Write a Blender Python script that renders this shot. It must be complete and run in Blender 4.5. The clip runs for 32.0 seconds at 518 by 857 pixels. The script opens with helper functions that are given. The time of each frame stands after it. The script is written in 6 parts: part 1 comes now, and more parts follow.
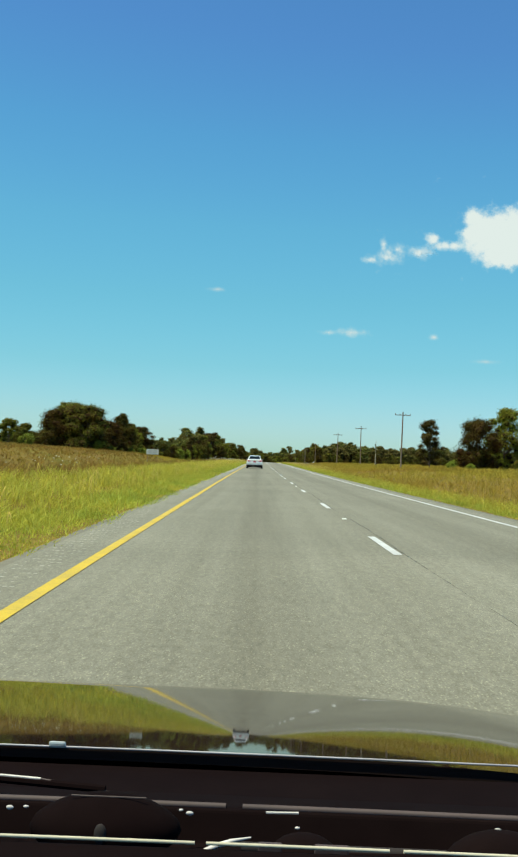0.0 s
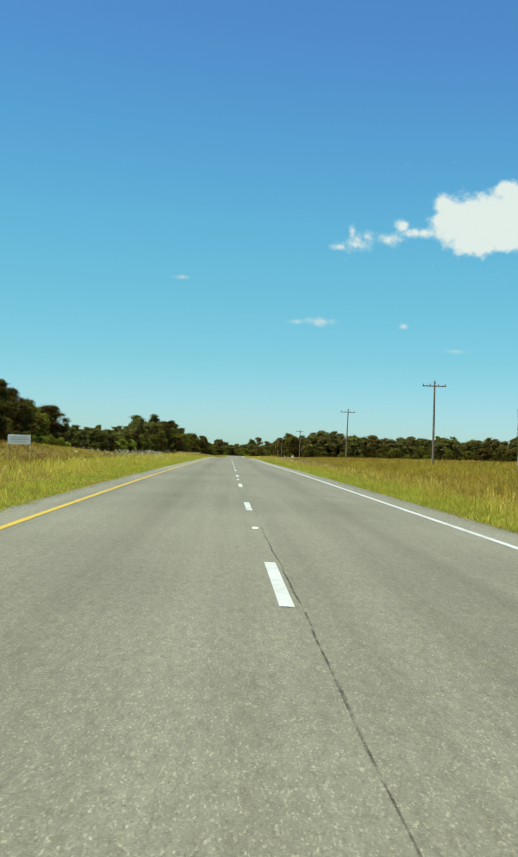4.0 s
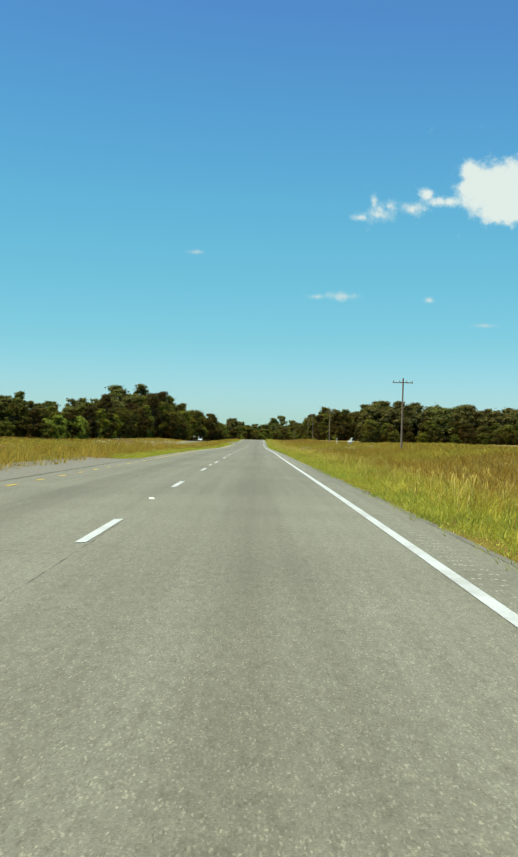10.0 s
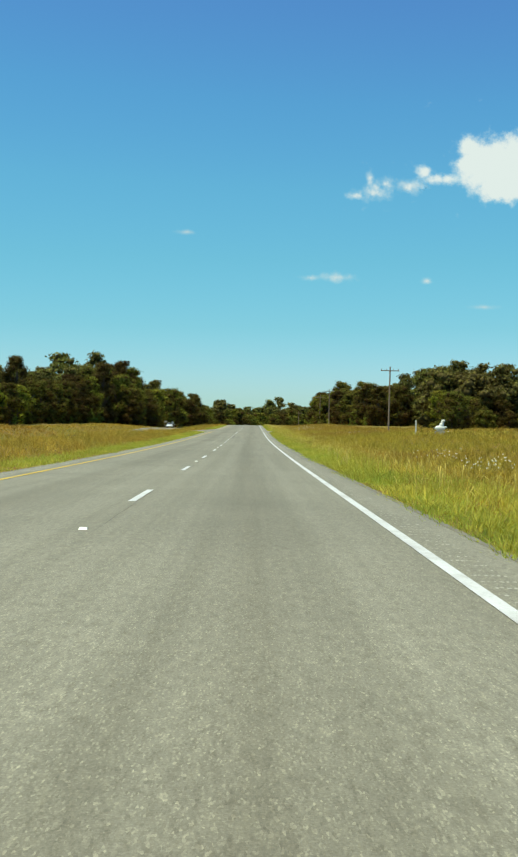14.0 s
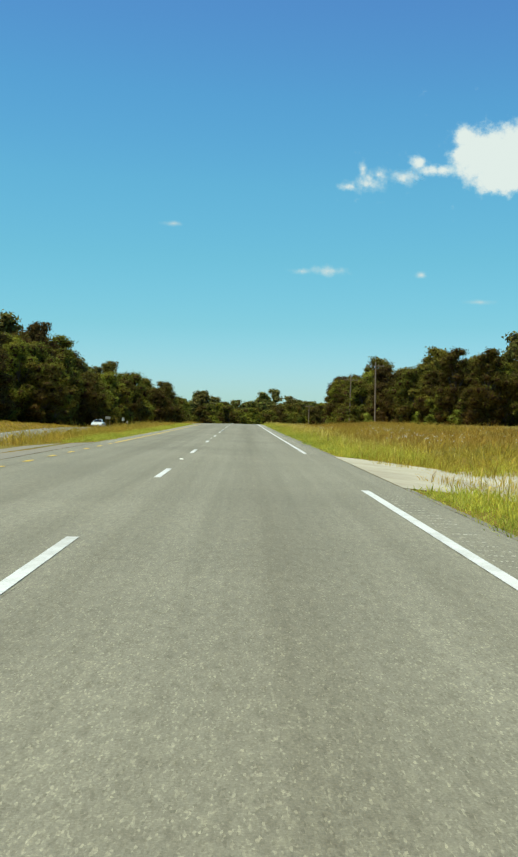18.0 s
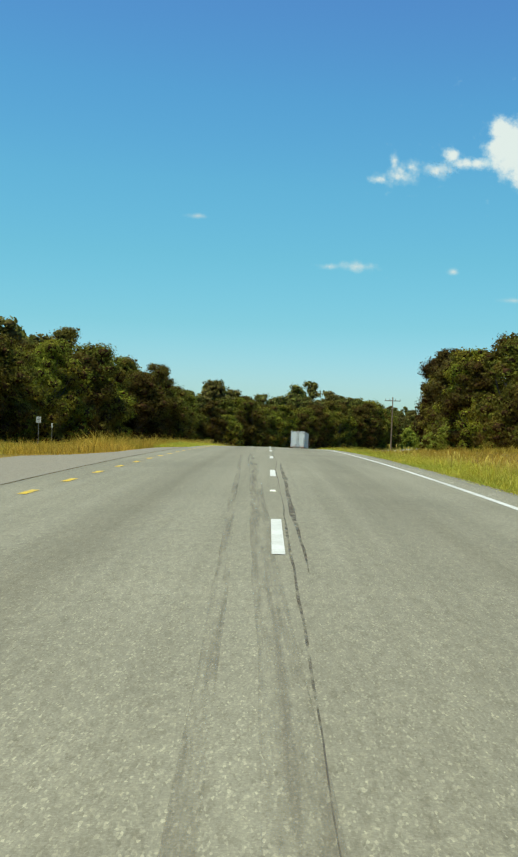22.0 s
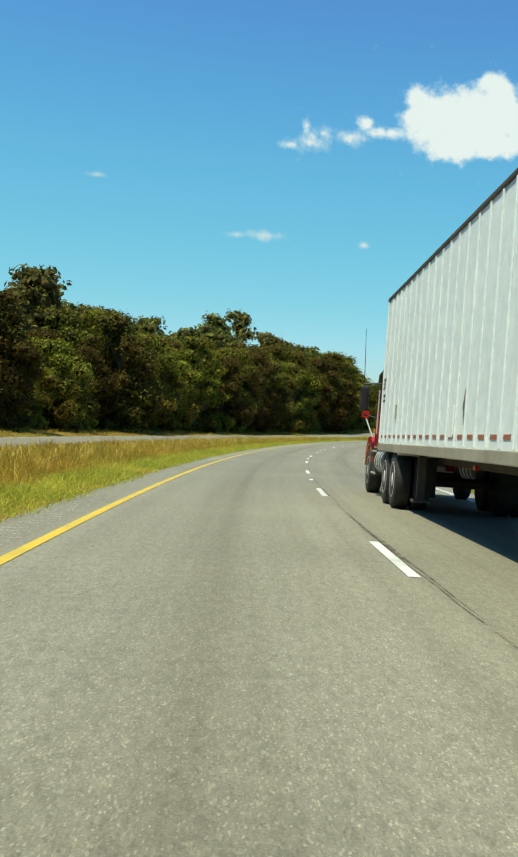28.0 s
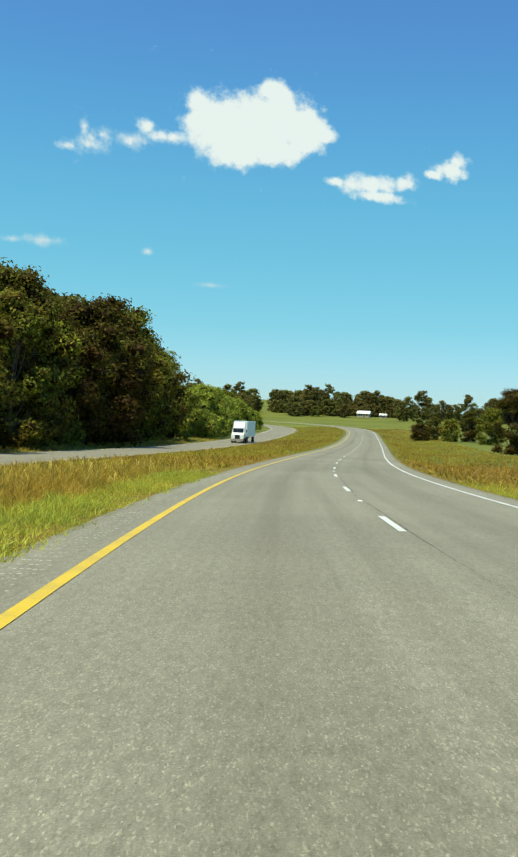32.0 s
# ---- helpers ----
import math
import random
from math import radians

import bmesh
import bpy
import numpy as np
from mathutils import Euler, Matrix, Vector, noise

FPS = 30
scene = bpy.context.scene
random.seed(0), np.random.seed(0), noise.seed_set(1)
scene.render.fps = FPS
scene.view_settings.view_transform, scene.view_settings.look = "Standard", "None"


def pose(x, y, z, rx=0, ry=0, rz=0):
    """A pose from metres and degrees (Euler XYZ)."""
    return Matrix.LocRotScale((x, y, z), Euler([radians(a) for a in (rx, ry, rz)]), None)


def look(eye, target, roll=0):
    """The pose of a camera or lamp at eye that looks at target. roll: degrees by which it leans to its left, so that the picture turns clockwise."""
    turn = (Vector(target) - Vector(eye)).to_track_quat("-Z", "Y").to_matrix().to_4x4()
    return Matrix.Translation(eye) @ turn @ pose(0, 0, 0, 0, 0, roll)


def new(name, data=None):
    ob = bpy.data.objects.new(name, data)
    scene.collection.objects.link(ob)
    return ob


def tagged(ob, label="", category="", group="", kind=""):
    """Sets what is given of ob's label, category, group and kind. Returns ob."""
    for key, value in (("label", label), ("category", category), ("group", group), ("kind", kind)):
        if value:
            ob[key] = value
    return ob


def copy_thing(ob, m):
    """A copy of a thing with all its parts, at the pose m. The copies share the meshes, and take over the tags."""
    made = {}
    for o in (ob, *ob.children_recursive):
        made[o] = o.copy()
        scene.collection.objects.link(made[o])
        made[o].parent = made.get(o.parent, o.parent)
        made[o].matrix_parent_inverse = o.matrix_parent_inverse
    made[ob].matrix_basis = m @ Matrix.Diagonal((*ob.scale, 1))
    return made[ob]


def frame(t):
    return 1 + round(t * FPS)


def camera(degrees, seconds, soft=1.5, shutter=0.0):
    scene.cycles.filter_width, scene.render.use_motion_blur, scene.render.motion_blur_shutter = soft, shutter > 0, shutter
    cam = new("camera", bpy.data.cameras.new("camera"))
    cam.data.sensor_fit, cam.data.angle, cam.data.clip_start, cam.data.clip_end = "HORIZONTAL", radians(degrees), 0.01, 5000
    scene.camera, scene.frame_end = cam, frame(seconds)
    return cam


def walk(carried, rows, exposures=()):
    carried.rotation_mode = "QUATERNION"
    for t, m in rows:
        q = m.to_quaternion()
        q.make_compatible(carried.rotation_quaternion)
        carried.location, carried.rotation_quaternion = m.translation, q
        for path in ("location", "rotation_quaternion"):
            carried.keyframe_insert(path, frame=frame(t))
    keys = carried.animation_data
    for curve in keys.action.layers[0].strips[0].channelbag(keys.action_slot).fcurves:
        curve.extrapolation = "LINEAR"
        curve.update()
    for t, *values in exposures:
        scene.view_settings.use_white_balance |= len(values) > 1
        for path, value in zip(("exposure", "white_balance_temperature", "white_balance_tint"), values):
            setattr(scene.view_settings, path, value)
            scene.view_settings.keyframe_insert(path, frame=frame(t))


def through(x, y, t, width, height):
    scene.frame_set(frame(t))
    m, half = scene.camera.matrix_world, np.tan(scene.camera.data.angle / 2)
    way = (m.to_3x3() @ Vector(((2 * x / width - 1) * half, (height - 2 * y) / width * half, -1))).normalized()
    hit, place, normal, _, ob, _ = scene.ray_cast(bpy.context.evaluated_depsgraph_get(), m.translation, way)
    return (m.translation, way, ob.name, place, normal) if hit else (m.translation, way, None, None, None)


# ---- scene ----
# ---- camera and its way ----
cam = camera(27.9, 32.0, soft=2.1)
ROWS = [
    # seconds, x, y, z, yaw to the right, pitch up, roll (degrees)
    (0, -1.82, -13.00, 1.13, -0.07, 1.64, 2.40),
    (0.5, -1.91, 2.61, 1.13, -0.06, 1.56, 2.70),
    (1, -1.97, 18.27, 1.12, -0.08, 1.14, 2.98),
    (1.5, -1.98, 34.05, 1.12, 0.29, 1.03, 3.23),
    (2, -1.93, 49.93, 1.11, 0.42, 1.13, 3.36),
    (2.5, -1.76, 65.91, 1.11, 0.76, 0.84, 3.25),
    (3, -1.51, 81.95, 1.12, 1.09, 0.83, 3.02),
    (3.5, -1.16, 98.02, 1.13, 1.45, 1.34, 2.66),
    (5.5, 0.83, 162.64, 1.23, 1.82, 0.71, 0.71),
    (6, 1.21, 178.82, 1.22, 1.36, 0.48, 0.72),
    (6.5, 1.48, 195.10, 1.21, 0.96, 0.74, 1.14),
    (7, 1.69, 211.20, 1.20, 0.94, 0.34, 1.55),
    (7.5, 1.85, 226.69, 1.18, 0.77, 0.33, 1.58),
    (8, 1.96, 242.13, 1.16, 0.63, 0.59, 1.50),
    (8.5, 2.03, 258.07, 1.16, 0.67, 0.29, 1.47),
    (9, 2.10, 274.14, 1.16, 0.82, 0.36, 1.45),
    (9.5, 2.21, 290.19, 1.14, 0.77, 0.69, 1.44),
    (10, 2.34, 306.19, 1.11, 0.76, 0.27, 1.43),
    (10.5, 2.43, 321.94, 1.06, 0.85, 0.24, 1.44),
    (11, 2.54, 337.75, 0.97, 0.96, -0.12, 1.43),
    (11.5, 2.75, 353.92, 0.86, 1.11, -0.56, 1.28),
    (12, 2.98, 370.21, 0.75, 1.21, -0.36, 1.20),
    (12.5, 3.16, 386.44, 0.64, 1.40, -0.64, 1.53),
    (13, 3.35, 402.67, 0.51, 1.10, -0.27, 1.81),
    (13.5, 3.55, 418.85, 0.36, 0.92, -0.26, 1.54),
    (14, 3.72, 435.03, 0.20, 1.16, -0.49, 1.15),
    (14.5, 3.87, 451.25, 0.04, 1.28, -0.74, 0.90),
    (16.5, 4.38, 516.53, -0.42, 1.22, -0.79, 0.49),
    (17, 4.55, 533.07, -0.45, 1.53, -0.52, 0.64),
    (17.5, 4.79, 549.76, -0.44, 1.75, -0.49, 0.99),
    (18, 5.07, 566.46, -0.43, 1.79, -0.59, 1.28),
    (18.5, 5.34, 583.06, -0.40, 1.80, -0.88, 1.18),
    (19, 5.57, 599.59, -0.37, 1.73, -1.18, 0.99),
    (19.5, 5.72, 616.02, -0.35, 1.40, -1.24, 0.94),
    (20, 5.79, 632.41, -0.32, 1.25, -1.05, 0.94),
    (20.5, 5.80, 648.80, -0.29, 0.95, -0.83, 0.93),
    (21, 5.76, 665.22, -0.24, 0.74, -0.56, 1.05),
    (21.5, 5.66, 681.78, -0.20, 0.75, -0.69, 1.50),
    (22, 5.52, 698.29, -0.17, 0.52, -0.66, 2.06),
    (22.5, 5.37, 714.60, -0.19, 0.64, -0.93, 2.55),
    (23, 5.23, 730.84, -0.34, 0.69, -0.81, 3.01),
    (23.5, 5.13, 747.12, -0.59, 0.54, -0.59, 3.39),
    (24, 5.10, 763.42, -0.93, 1.12, -1.21, 3.77),
    (24.5, 5.17, 779.74, -1.38, 1.89, -1.93, 4.24),
    (25, 5.38, 796.06, -1.89, 2.25, -2.39, 4.65),
    (25.5, 5.78, 812.32, -2.45, 2.60, -2.04, 4.81),
    (27.5, 9.13, 876.95, -4.89, 5.64, -1.64, 3.91),
    (28, 10.41, 893.03, -5.49, 6.12, -1.67, 3.57),
    (28.5, 12.05, 909.03, -6.08, 7.20, -1.69, 3.20),
    (29, 14.07, 925.00, -6.63, 8.16, -1.20, 2.86),
    (29.5, 16.40, 940.98, -7.15, 9.53, -1.21, 2.67),
    (30, 19.12, 956.94, -7.63, 11.06, -1.28, 2.58),
    (30.5, 22.24, 972.89, -8.08, 12.99, -1.29, 2.61),
    (31, 25.80, 988.70, -8.50, 14.93, -1.45, 2.64),
    (31.5, 29.87, 1004.22, -8.89, 16.66, -0.89, 2.49),
    (32, 34.39, 1019.57, -9.25, 17.70, -0.40, 2.30),
]
walk(cam, [(t, pose(x, y, z, 90 + p, 0, -w) @ pose(0, 0, 0, 0, 0, r)) for t, x, y, z, w, p, r in ROWS],
     exposures=[(0.0, 0.25, 6500, -7.0), (22.0, 0.25, 6500, -7.0), (28.0, 0.33, 6500, -6.0), (32.0, 0.33, 6500, -6.0)])

# ---- sky, sun ----
SUN_EL, SUN_AZ = 71.0, 246.0  # degrees; azimuth clockwise from the road's first heading (+y)
world = bpy.data.worlds.new("sky")
scene.world = world
world.use_nodes = True
wn = world.node_tree.nodes
sky = wn.new("ShaderNodeTexSky")
sky.sky_type = "NISHITA"
sky.sun_disc = False
sky.sun_elevation = radians(SUN_EL)
sky.sun_rotation = radians(SUN_AZ)
sky.air_density, sky.dust_density, sky.ozone_density = 1.0, 0.25, 0.3
tint = wn.new("ShaderNodeMix")
tint.data_type, tint.blend_type = "RGBA", "MULTIPLY"
tint.inputs[0].default_value = 1.0
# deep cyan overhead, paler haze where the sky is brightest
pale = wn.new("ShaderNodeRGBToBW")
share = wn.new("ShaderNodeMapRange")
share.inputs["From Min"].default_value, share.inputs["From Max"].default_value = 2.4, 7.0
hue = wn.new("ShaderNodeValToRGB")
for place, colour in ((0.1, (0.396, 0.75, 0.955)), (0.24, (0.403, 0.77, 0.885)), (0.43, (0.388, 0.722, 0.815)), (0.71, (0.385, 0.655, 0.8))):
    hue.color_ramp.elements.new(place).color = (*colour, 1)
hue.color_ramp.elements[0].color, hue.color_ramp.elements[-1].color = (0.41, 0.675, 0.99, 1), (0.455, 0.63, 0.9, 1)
world.node_tree.links.new(sky.outputs[0], pale.inputs[0])
world.node_tree.links.new(pale.outputs[0], share.inputs[0])
world.node_tree.links.new(share.outputs[0], hue.inputs[0])
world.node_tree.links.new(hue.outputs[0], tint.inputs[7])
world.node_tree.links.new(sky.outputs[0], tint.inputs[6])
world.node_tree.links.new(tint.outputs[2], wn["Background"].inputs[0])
wn["Background"].inputs[1].default_value = 0.13
sun_data = bpy.data.lights.new("sun", "SUN")
sun_data.energy, sun_data.angle, sun_data.color = 5.0, radians(0.53), (1.0, 0.9, 0.68)
sun = new("sun", sun_data)
sun_from = Vector((math.sin(radians(SUN_AZ)) * math.cos(radians(SUN_EL)), math.cos(radians(SUN_AZ)) * math.cos(radians(SUN_EL)), math.sin(radians(SUN_EL))))
sun.matrix_world = look(sun_from * 100, (0, 0, 0))

# ---- the road's line: heading and height every 40 m ----
STEP = 40.0
HEAD = [-0.2, -0.16, 0.05, -0.03, 0.2, 0.17, 0.28, 0.39, 0.52, 0.57, 0.71, 0.61, 0.64, 0.65, 0.94, 0.92, 0.84, 0.96, 1.07, 1.11, 1.62, 2.25, 3.67,
        7.18, 11.19, 14.96, 18.94, 22.53, 24.08, 24.2, 23.9, 23.6, 23.4, 22.5, 19.5, 13.5, 4, -8, -19, -28, -34, -38, -40, -41, -41, -41]
ZED = [0, -0.02, -0.02, 0.01, 0.08, 0.07, 0.03, 0.02, -0.07, -0.32, -0.6, -0.98, -1.36, -1.57, -1.57, -1.51, -1.45, -1.36, -1.37, -1.99, -3.15,
       -4.62, -6.14, -7.6, -8.84, -9.88, -10.78, -11.55, -12.06, -12.4, -12.5, -12.4, -12.0, -11.4, -10.8, -10.2, -9.7, -9.2, -8.7, -8.3, -8, -7.6, -7.2, -7, -6.8, -6.6]
CROWN = 0.0134
KN = np.arange(len(HEAD)) * STEP


def smooth_knots(v):
    """Cubic through the knots, sampled every metre from 60 m before the first to the last."""
    s = np.arange(-60.0, KN[-1] + 0.5, 1.0)
    v = np.array(v, float)
    m = np.gradient(v)
    i = np.clip((s // STEP).astype(int), 0, len(v) - 2)
    u = np.clip((s - i * STEP) / STEP, 0, 1)
    h00, h10, h01, h11 = 2 * u**3 - 3 * u**2 + 1, u**3 - 2 * u**2 + u, -2 * u**3 + 3 * u**2, u**3 - u**2
    return s, h00 * v[i] + h10 * m[i] + h01 * v[i + 1] + h11 * m[i + 1]


RS, heads = smooth_knots(HEAD)
RTH = np.radians(heads)
RZ = smooth_knots(ZED)[1]
zero = int(np.argmin(abs(RS)))
RX = np.cumsum(np.sin(RTH))
RY = np.cumsum(np.cos(RTH))
RX, RY = RX - RX[zero] - 0.04, RY - RY[zero]
S_MIN, S_MAX = float(RS[0]), float(RS[-1])


def road_at(s):
    return np.interp(s, RS, RX), np.interp(s, RS, RY), np.interp(s, RS, RZ), np.interp(s, RS, RTH)


def lie(s, off):
    """Height of the land above the road's crown line, at a distance along it and to its right."""
    s, off = np.asarray(s, float), np.asarray(off, float)
    left = np.interp(-off, [0, 4.3, 5.6, 8, 13, 18, 19.2, 28.5, 30, 34, 45, 70, 130], [0, 0.06, 0.12, 0.35, 0.6, 0.9, 0.92, 0.92, 0.95, 0.7, 0.3, -0.3, -0.8])
    rise = np.interp(s, [0, 120, 330, 520], [1, 1, 1, 0]) * np.interp(-off, [30, 42, 70], [0, 1.6, 1.9])
    right = np.interp(off, [0, 4.3, 5.2, 8, 12, 20, 40, 80, 130], [0, 0.06, 0.14, 0.45, 0.35, -0.3, -0.6, -1.0, -1.3])
    left = left + np.interp(s, [0, 620, 760], [1.7, 1.7, 0]) * np.interp(-off, [10, 18, 30, 36], [0, 1, 1, 0])
    left = left - np.interp(s, [0, 540, 600], [1, 1, 0]) * np.interp(-off, [5.6, 10, 14, 16.5, 18.5], [0, 0.6, 1.15, 1.0, 0])
    low = np.interp(s, [1000, 1100, 1300, 1420], [0, 1, 1, 0]) * np.interp(off, [8, 30, 60], [0, 0.8, 1.2])
    return np.where(off < 0, -left + rise, -right - low)


def at(s, off, dz=0.0):
    """World place over the land (off the road) or over its crowned surface."""
    x, y, z, th = road_at(s)
    g = lie(s, off)
    if -4.61 <= off <= 4.41:
        g = -CROWN * abs(off)
    return Vector((x + off * math.cos(th), y - off * math.sin(th), z + float(g) + dz))


def yaw_at(s):
    return -math.degrees(float(np.interp(s, RS, RTH)))


def grid_world(s, off, z):
    x, y, zz, th = road_at(s)
    return np.stack([x + off * np.cos(th), y - off * np.sin(th), zz + z], -1)


# ---- materials ----
def mat(name, rough=0.8, metal=0.0, spec=0.5):
    m = bpy.data.materials.new(name)
    m.use_nodes = True
    b = m.node_tree.nodes["Principled BSDF"]
    b.inputs["Roughness"].default_value = rough
    b.inputs["Metallic"].default_value = metal
    b.inputs["Specular IOR Level"].default_value = spec
    return m, m.node_tree, b


def node(nt, kind, **kw):
    n = nt.nodes.new(kind)
    for k, v in kw.items():
        n.inputs[k.replace("_", " ")].default_value = v
    return n


def noise_tex(nt, scale, detail=4.0, rough=0.6, stretch=None, coords="Object"):
    tc = nt.nodes.new("ShaderNodeTexCoord")
    n = node(nt, "ShaderNodeTexNoise", Scale=scale, Detail=detail, Roughness=rough)
    if stretch:
        mp = nt.nodes.new("ShaderNodeMapping")
        mp.inputs["Scale"].default_value = stretch
        nt.links.new(tc.outputs[coords], mp.inputs[0])
        nt.links.new(mp.outputs[0], n.inputs["Vector"])
    else:
        nt.links.new(tc.outputs[coords], n.inputs["Vector"])
    return n


def ramp(nt, src, stops):
    r = nt.nodes.new("ShaderNodeValToRGB")
    while len(r.color_ramp.elements) < len(stops):
        r.color_ramp.elements.new(0.5)
    for e, (p, c) in zip(r.color_ramp.elements, stops):
        e.position, e.color = p, (*c, 1) if len(c) == 3 else c
    nt.links.new(src, r.inputs[0])
    return r


def mix(nt, kind, fac, a, b):
    m = nt.nodes.new("ShaderNodeMix")
    m.data_type, m.blend_type = "RGBA", kind
    if isinstance(fac, float):
        m.inputs[0].default_value = fac
    else:
        nt.links.new(fac, m.inputs[0])
    for sock, v in ((m.inputs[6], a), (m.inputs[7], b)):
        if isinstance(v, tuple):
            sock.default_value = (*v, 1)
        else:
            nt.links.new(v, sock)
    return m.outputs[2]


def bump(nt, b, src, strength, dist):
    n = node(nt, "ShaderNodeBump", Strength=strength, Distance=dist)
    nt.links.new(src, n.inputs["Height"])
    nt.links.new(n.outputs[0], b.inputs["Normal"])


def plain(name, c1, c2, scale, rough=0.7, metal=0.0, spec=0.5, bumps=0.0, detail=5.0):
    """A surface that wanders between two colours, with a finer grain over it."""
    m, nt, b = mat(name, rough, metal, spec)
    big, fine = noise_tex(nt, scale, detail), noise_tex(nt, scale * 9, 3)
    r = ramp(nt, big.outputs[0], [(0.3, c1), (0.7, c2)])
    f = ramp(nt, fine.outputs[0], [(0.3, (0.8, 0.8, 0.8)), (0.7, (1, 1, 1))])
    nt.links.new(mix(nt, "MULTIPLY", 0.7, r.outputs[0], f.outputs[0]), b.inputs["Base Color"])
    if bumps:
        bump(nt, b, fine.outputs[0], 0.6, bumps)
    return m


def asphalt_material():
    """Old asphalt: stone grain, blotches, streaks that run with the lanes, an oil band down each lane's middle."""
    m, nt, b = mat("asphalt", 0.8, 0.0, 0.35)
    big = noise_tex(nt, 0.12, 5, 0.65)
    streak = noise_tex(nt, 1.0, 4, 0.65, (2.2, 0.03, 1), "UV")
    cross = noise_tex(nt, 1.0, 3, 0.6, (0.2, 0.35, 1), "UV")
    grain = noise_tex(nt, 85, 2, 0.7)
    grit = noise_tex(nt, 1.0, 5, 0.8, (17, 5, 1), "UV")
    uv = nt.nodes.new("ShaderNodeTexCoord")
    sep = nt.nodes.new("ShaderNodeSeparateXYZ")
    nt.links.new(uv.outputs["UV"], sep.inputs[0])

    def calc(op, x, y):
        n = nt.nodes.new("ShaderNodeMath")
        n.operation = op
        nt.links.new(x, n.inputs[0])
        if y is not None:
            n.inputs[1].default_value = y
        return n.outputs[0]

    lane = calc("ABSOLUTE", calc("SUBTRACT", calc("ABSOLUTE", sep.outputs[0], None), 1.78), None)
    # flecks run almost three times longer along the road, to look round when foreshortened
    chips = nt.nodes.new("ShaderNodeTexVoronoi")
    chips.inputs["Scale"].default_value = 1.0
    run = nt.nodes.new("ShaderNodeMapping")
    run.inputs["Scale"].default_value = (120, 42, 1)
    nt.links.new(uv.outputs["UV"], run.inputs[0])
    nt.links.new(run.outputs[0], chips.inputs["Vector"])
    c = ramp(nt, big.outputs[0], [(0.3, (0.19, 0.177, 0.138)), (0.7, (0.238, 0.223, 0.176))]).outputs[0]
    c = mix(nt, "MULTIPLY", 0.8, c, ramp(nt, streak.outputs[0], [(0.3, (0.8, 0.79, 0.76)), (0.6, (1.03, 1.03, 1.03))]).outputs[0])
    c = mix(nt, "MULTIPLY", 0.45, c, ramp(nt, cross.outputs[0], [(0.3, (0.85, 0.85, 0.84)), (0.65, (1.04, 1.04, 1.04))]).outputs[0])
    c = mix(nt, "MULTIPLY", 0.6, c, ramp(nt, lane, [(0.0, (0.78, 0.76, 0.72)), (0.55, (1, 1, 1)), (0.8, (1.06, 1.06, 1.06))]).outputs[0])
    c = mix(nt, "MULTIPLY", 0.55, c, ramp(nt, grain.outputs[0], [(0.3, (0.6, 0.6, 0.6)), (0.6, (1, 1, 1)), (0.72, (1.5, 1.5, 1.45))]).outputs[0])
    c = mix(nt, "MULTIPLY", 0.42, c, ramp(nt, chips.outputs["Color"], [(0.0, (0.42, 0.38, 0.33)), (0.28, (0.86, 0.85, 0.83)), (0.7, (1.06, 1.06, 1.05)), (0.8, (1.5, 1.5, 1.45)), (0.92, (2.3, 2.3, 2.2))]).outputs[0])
    c = mix(nt, "MULTIPLY", 0.6, c, ramp(nt, grit.outputs[0], [(0.32, (0.62, 0.59, 0.53)), (0.5, (1, 1, 1)), (0.68, (1.3, 1.3, 1.24))]).outputs[0])
    nt.links.new(c, b.inputs["Base Color"])
    bump(nt, b, grit.outputs[0], 0.5, 0.006)
    return m


def paint_material(name, colour, dirty):
    m, nt, b = mat(name, 0.6)
    wear, grain = noise_tex(nt, 1.1, 5, 0.7), noise_tex(nt, 30, 3, 0.8)
    c = ramp(nt, wear.outputs[0], [(0.3, dirty), (0.55, colour)]).outputs[0]
    c = mix(nt, "MULTIPLY", 0.6, c, ramp(nt, grain.outputs[0], [(0.3, (0.55, 0.55, 0.55)), (0.5, (1, 1, 1))]).outputs[0])
    nt.links.new(c, b.inputs["Base Color"])
    bump(nt, b, grain.outputs[0], 0.4, 0.004)
    return m


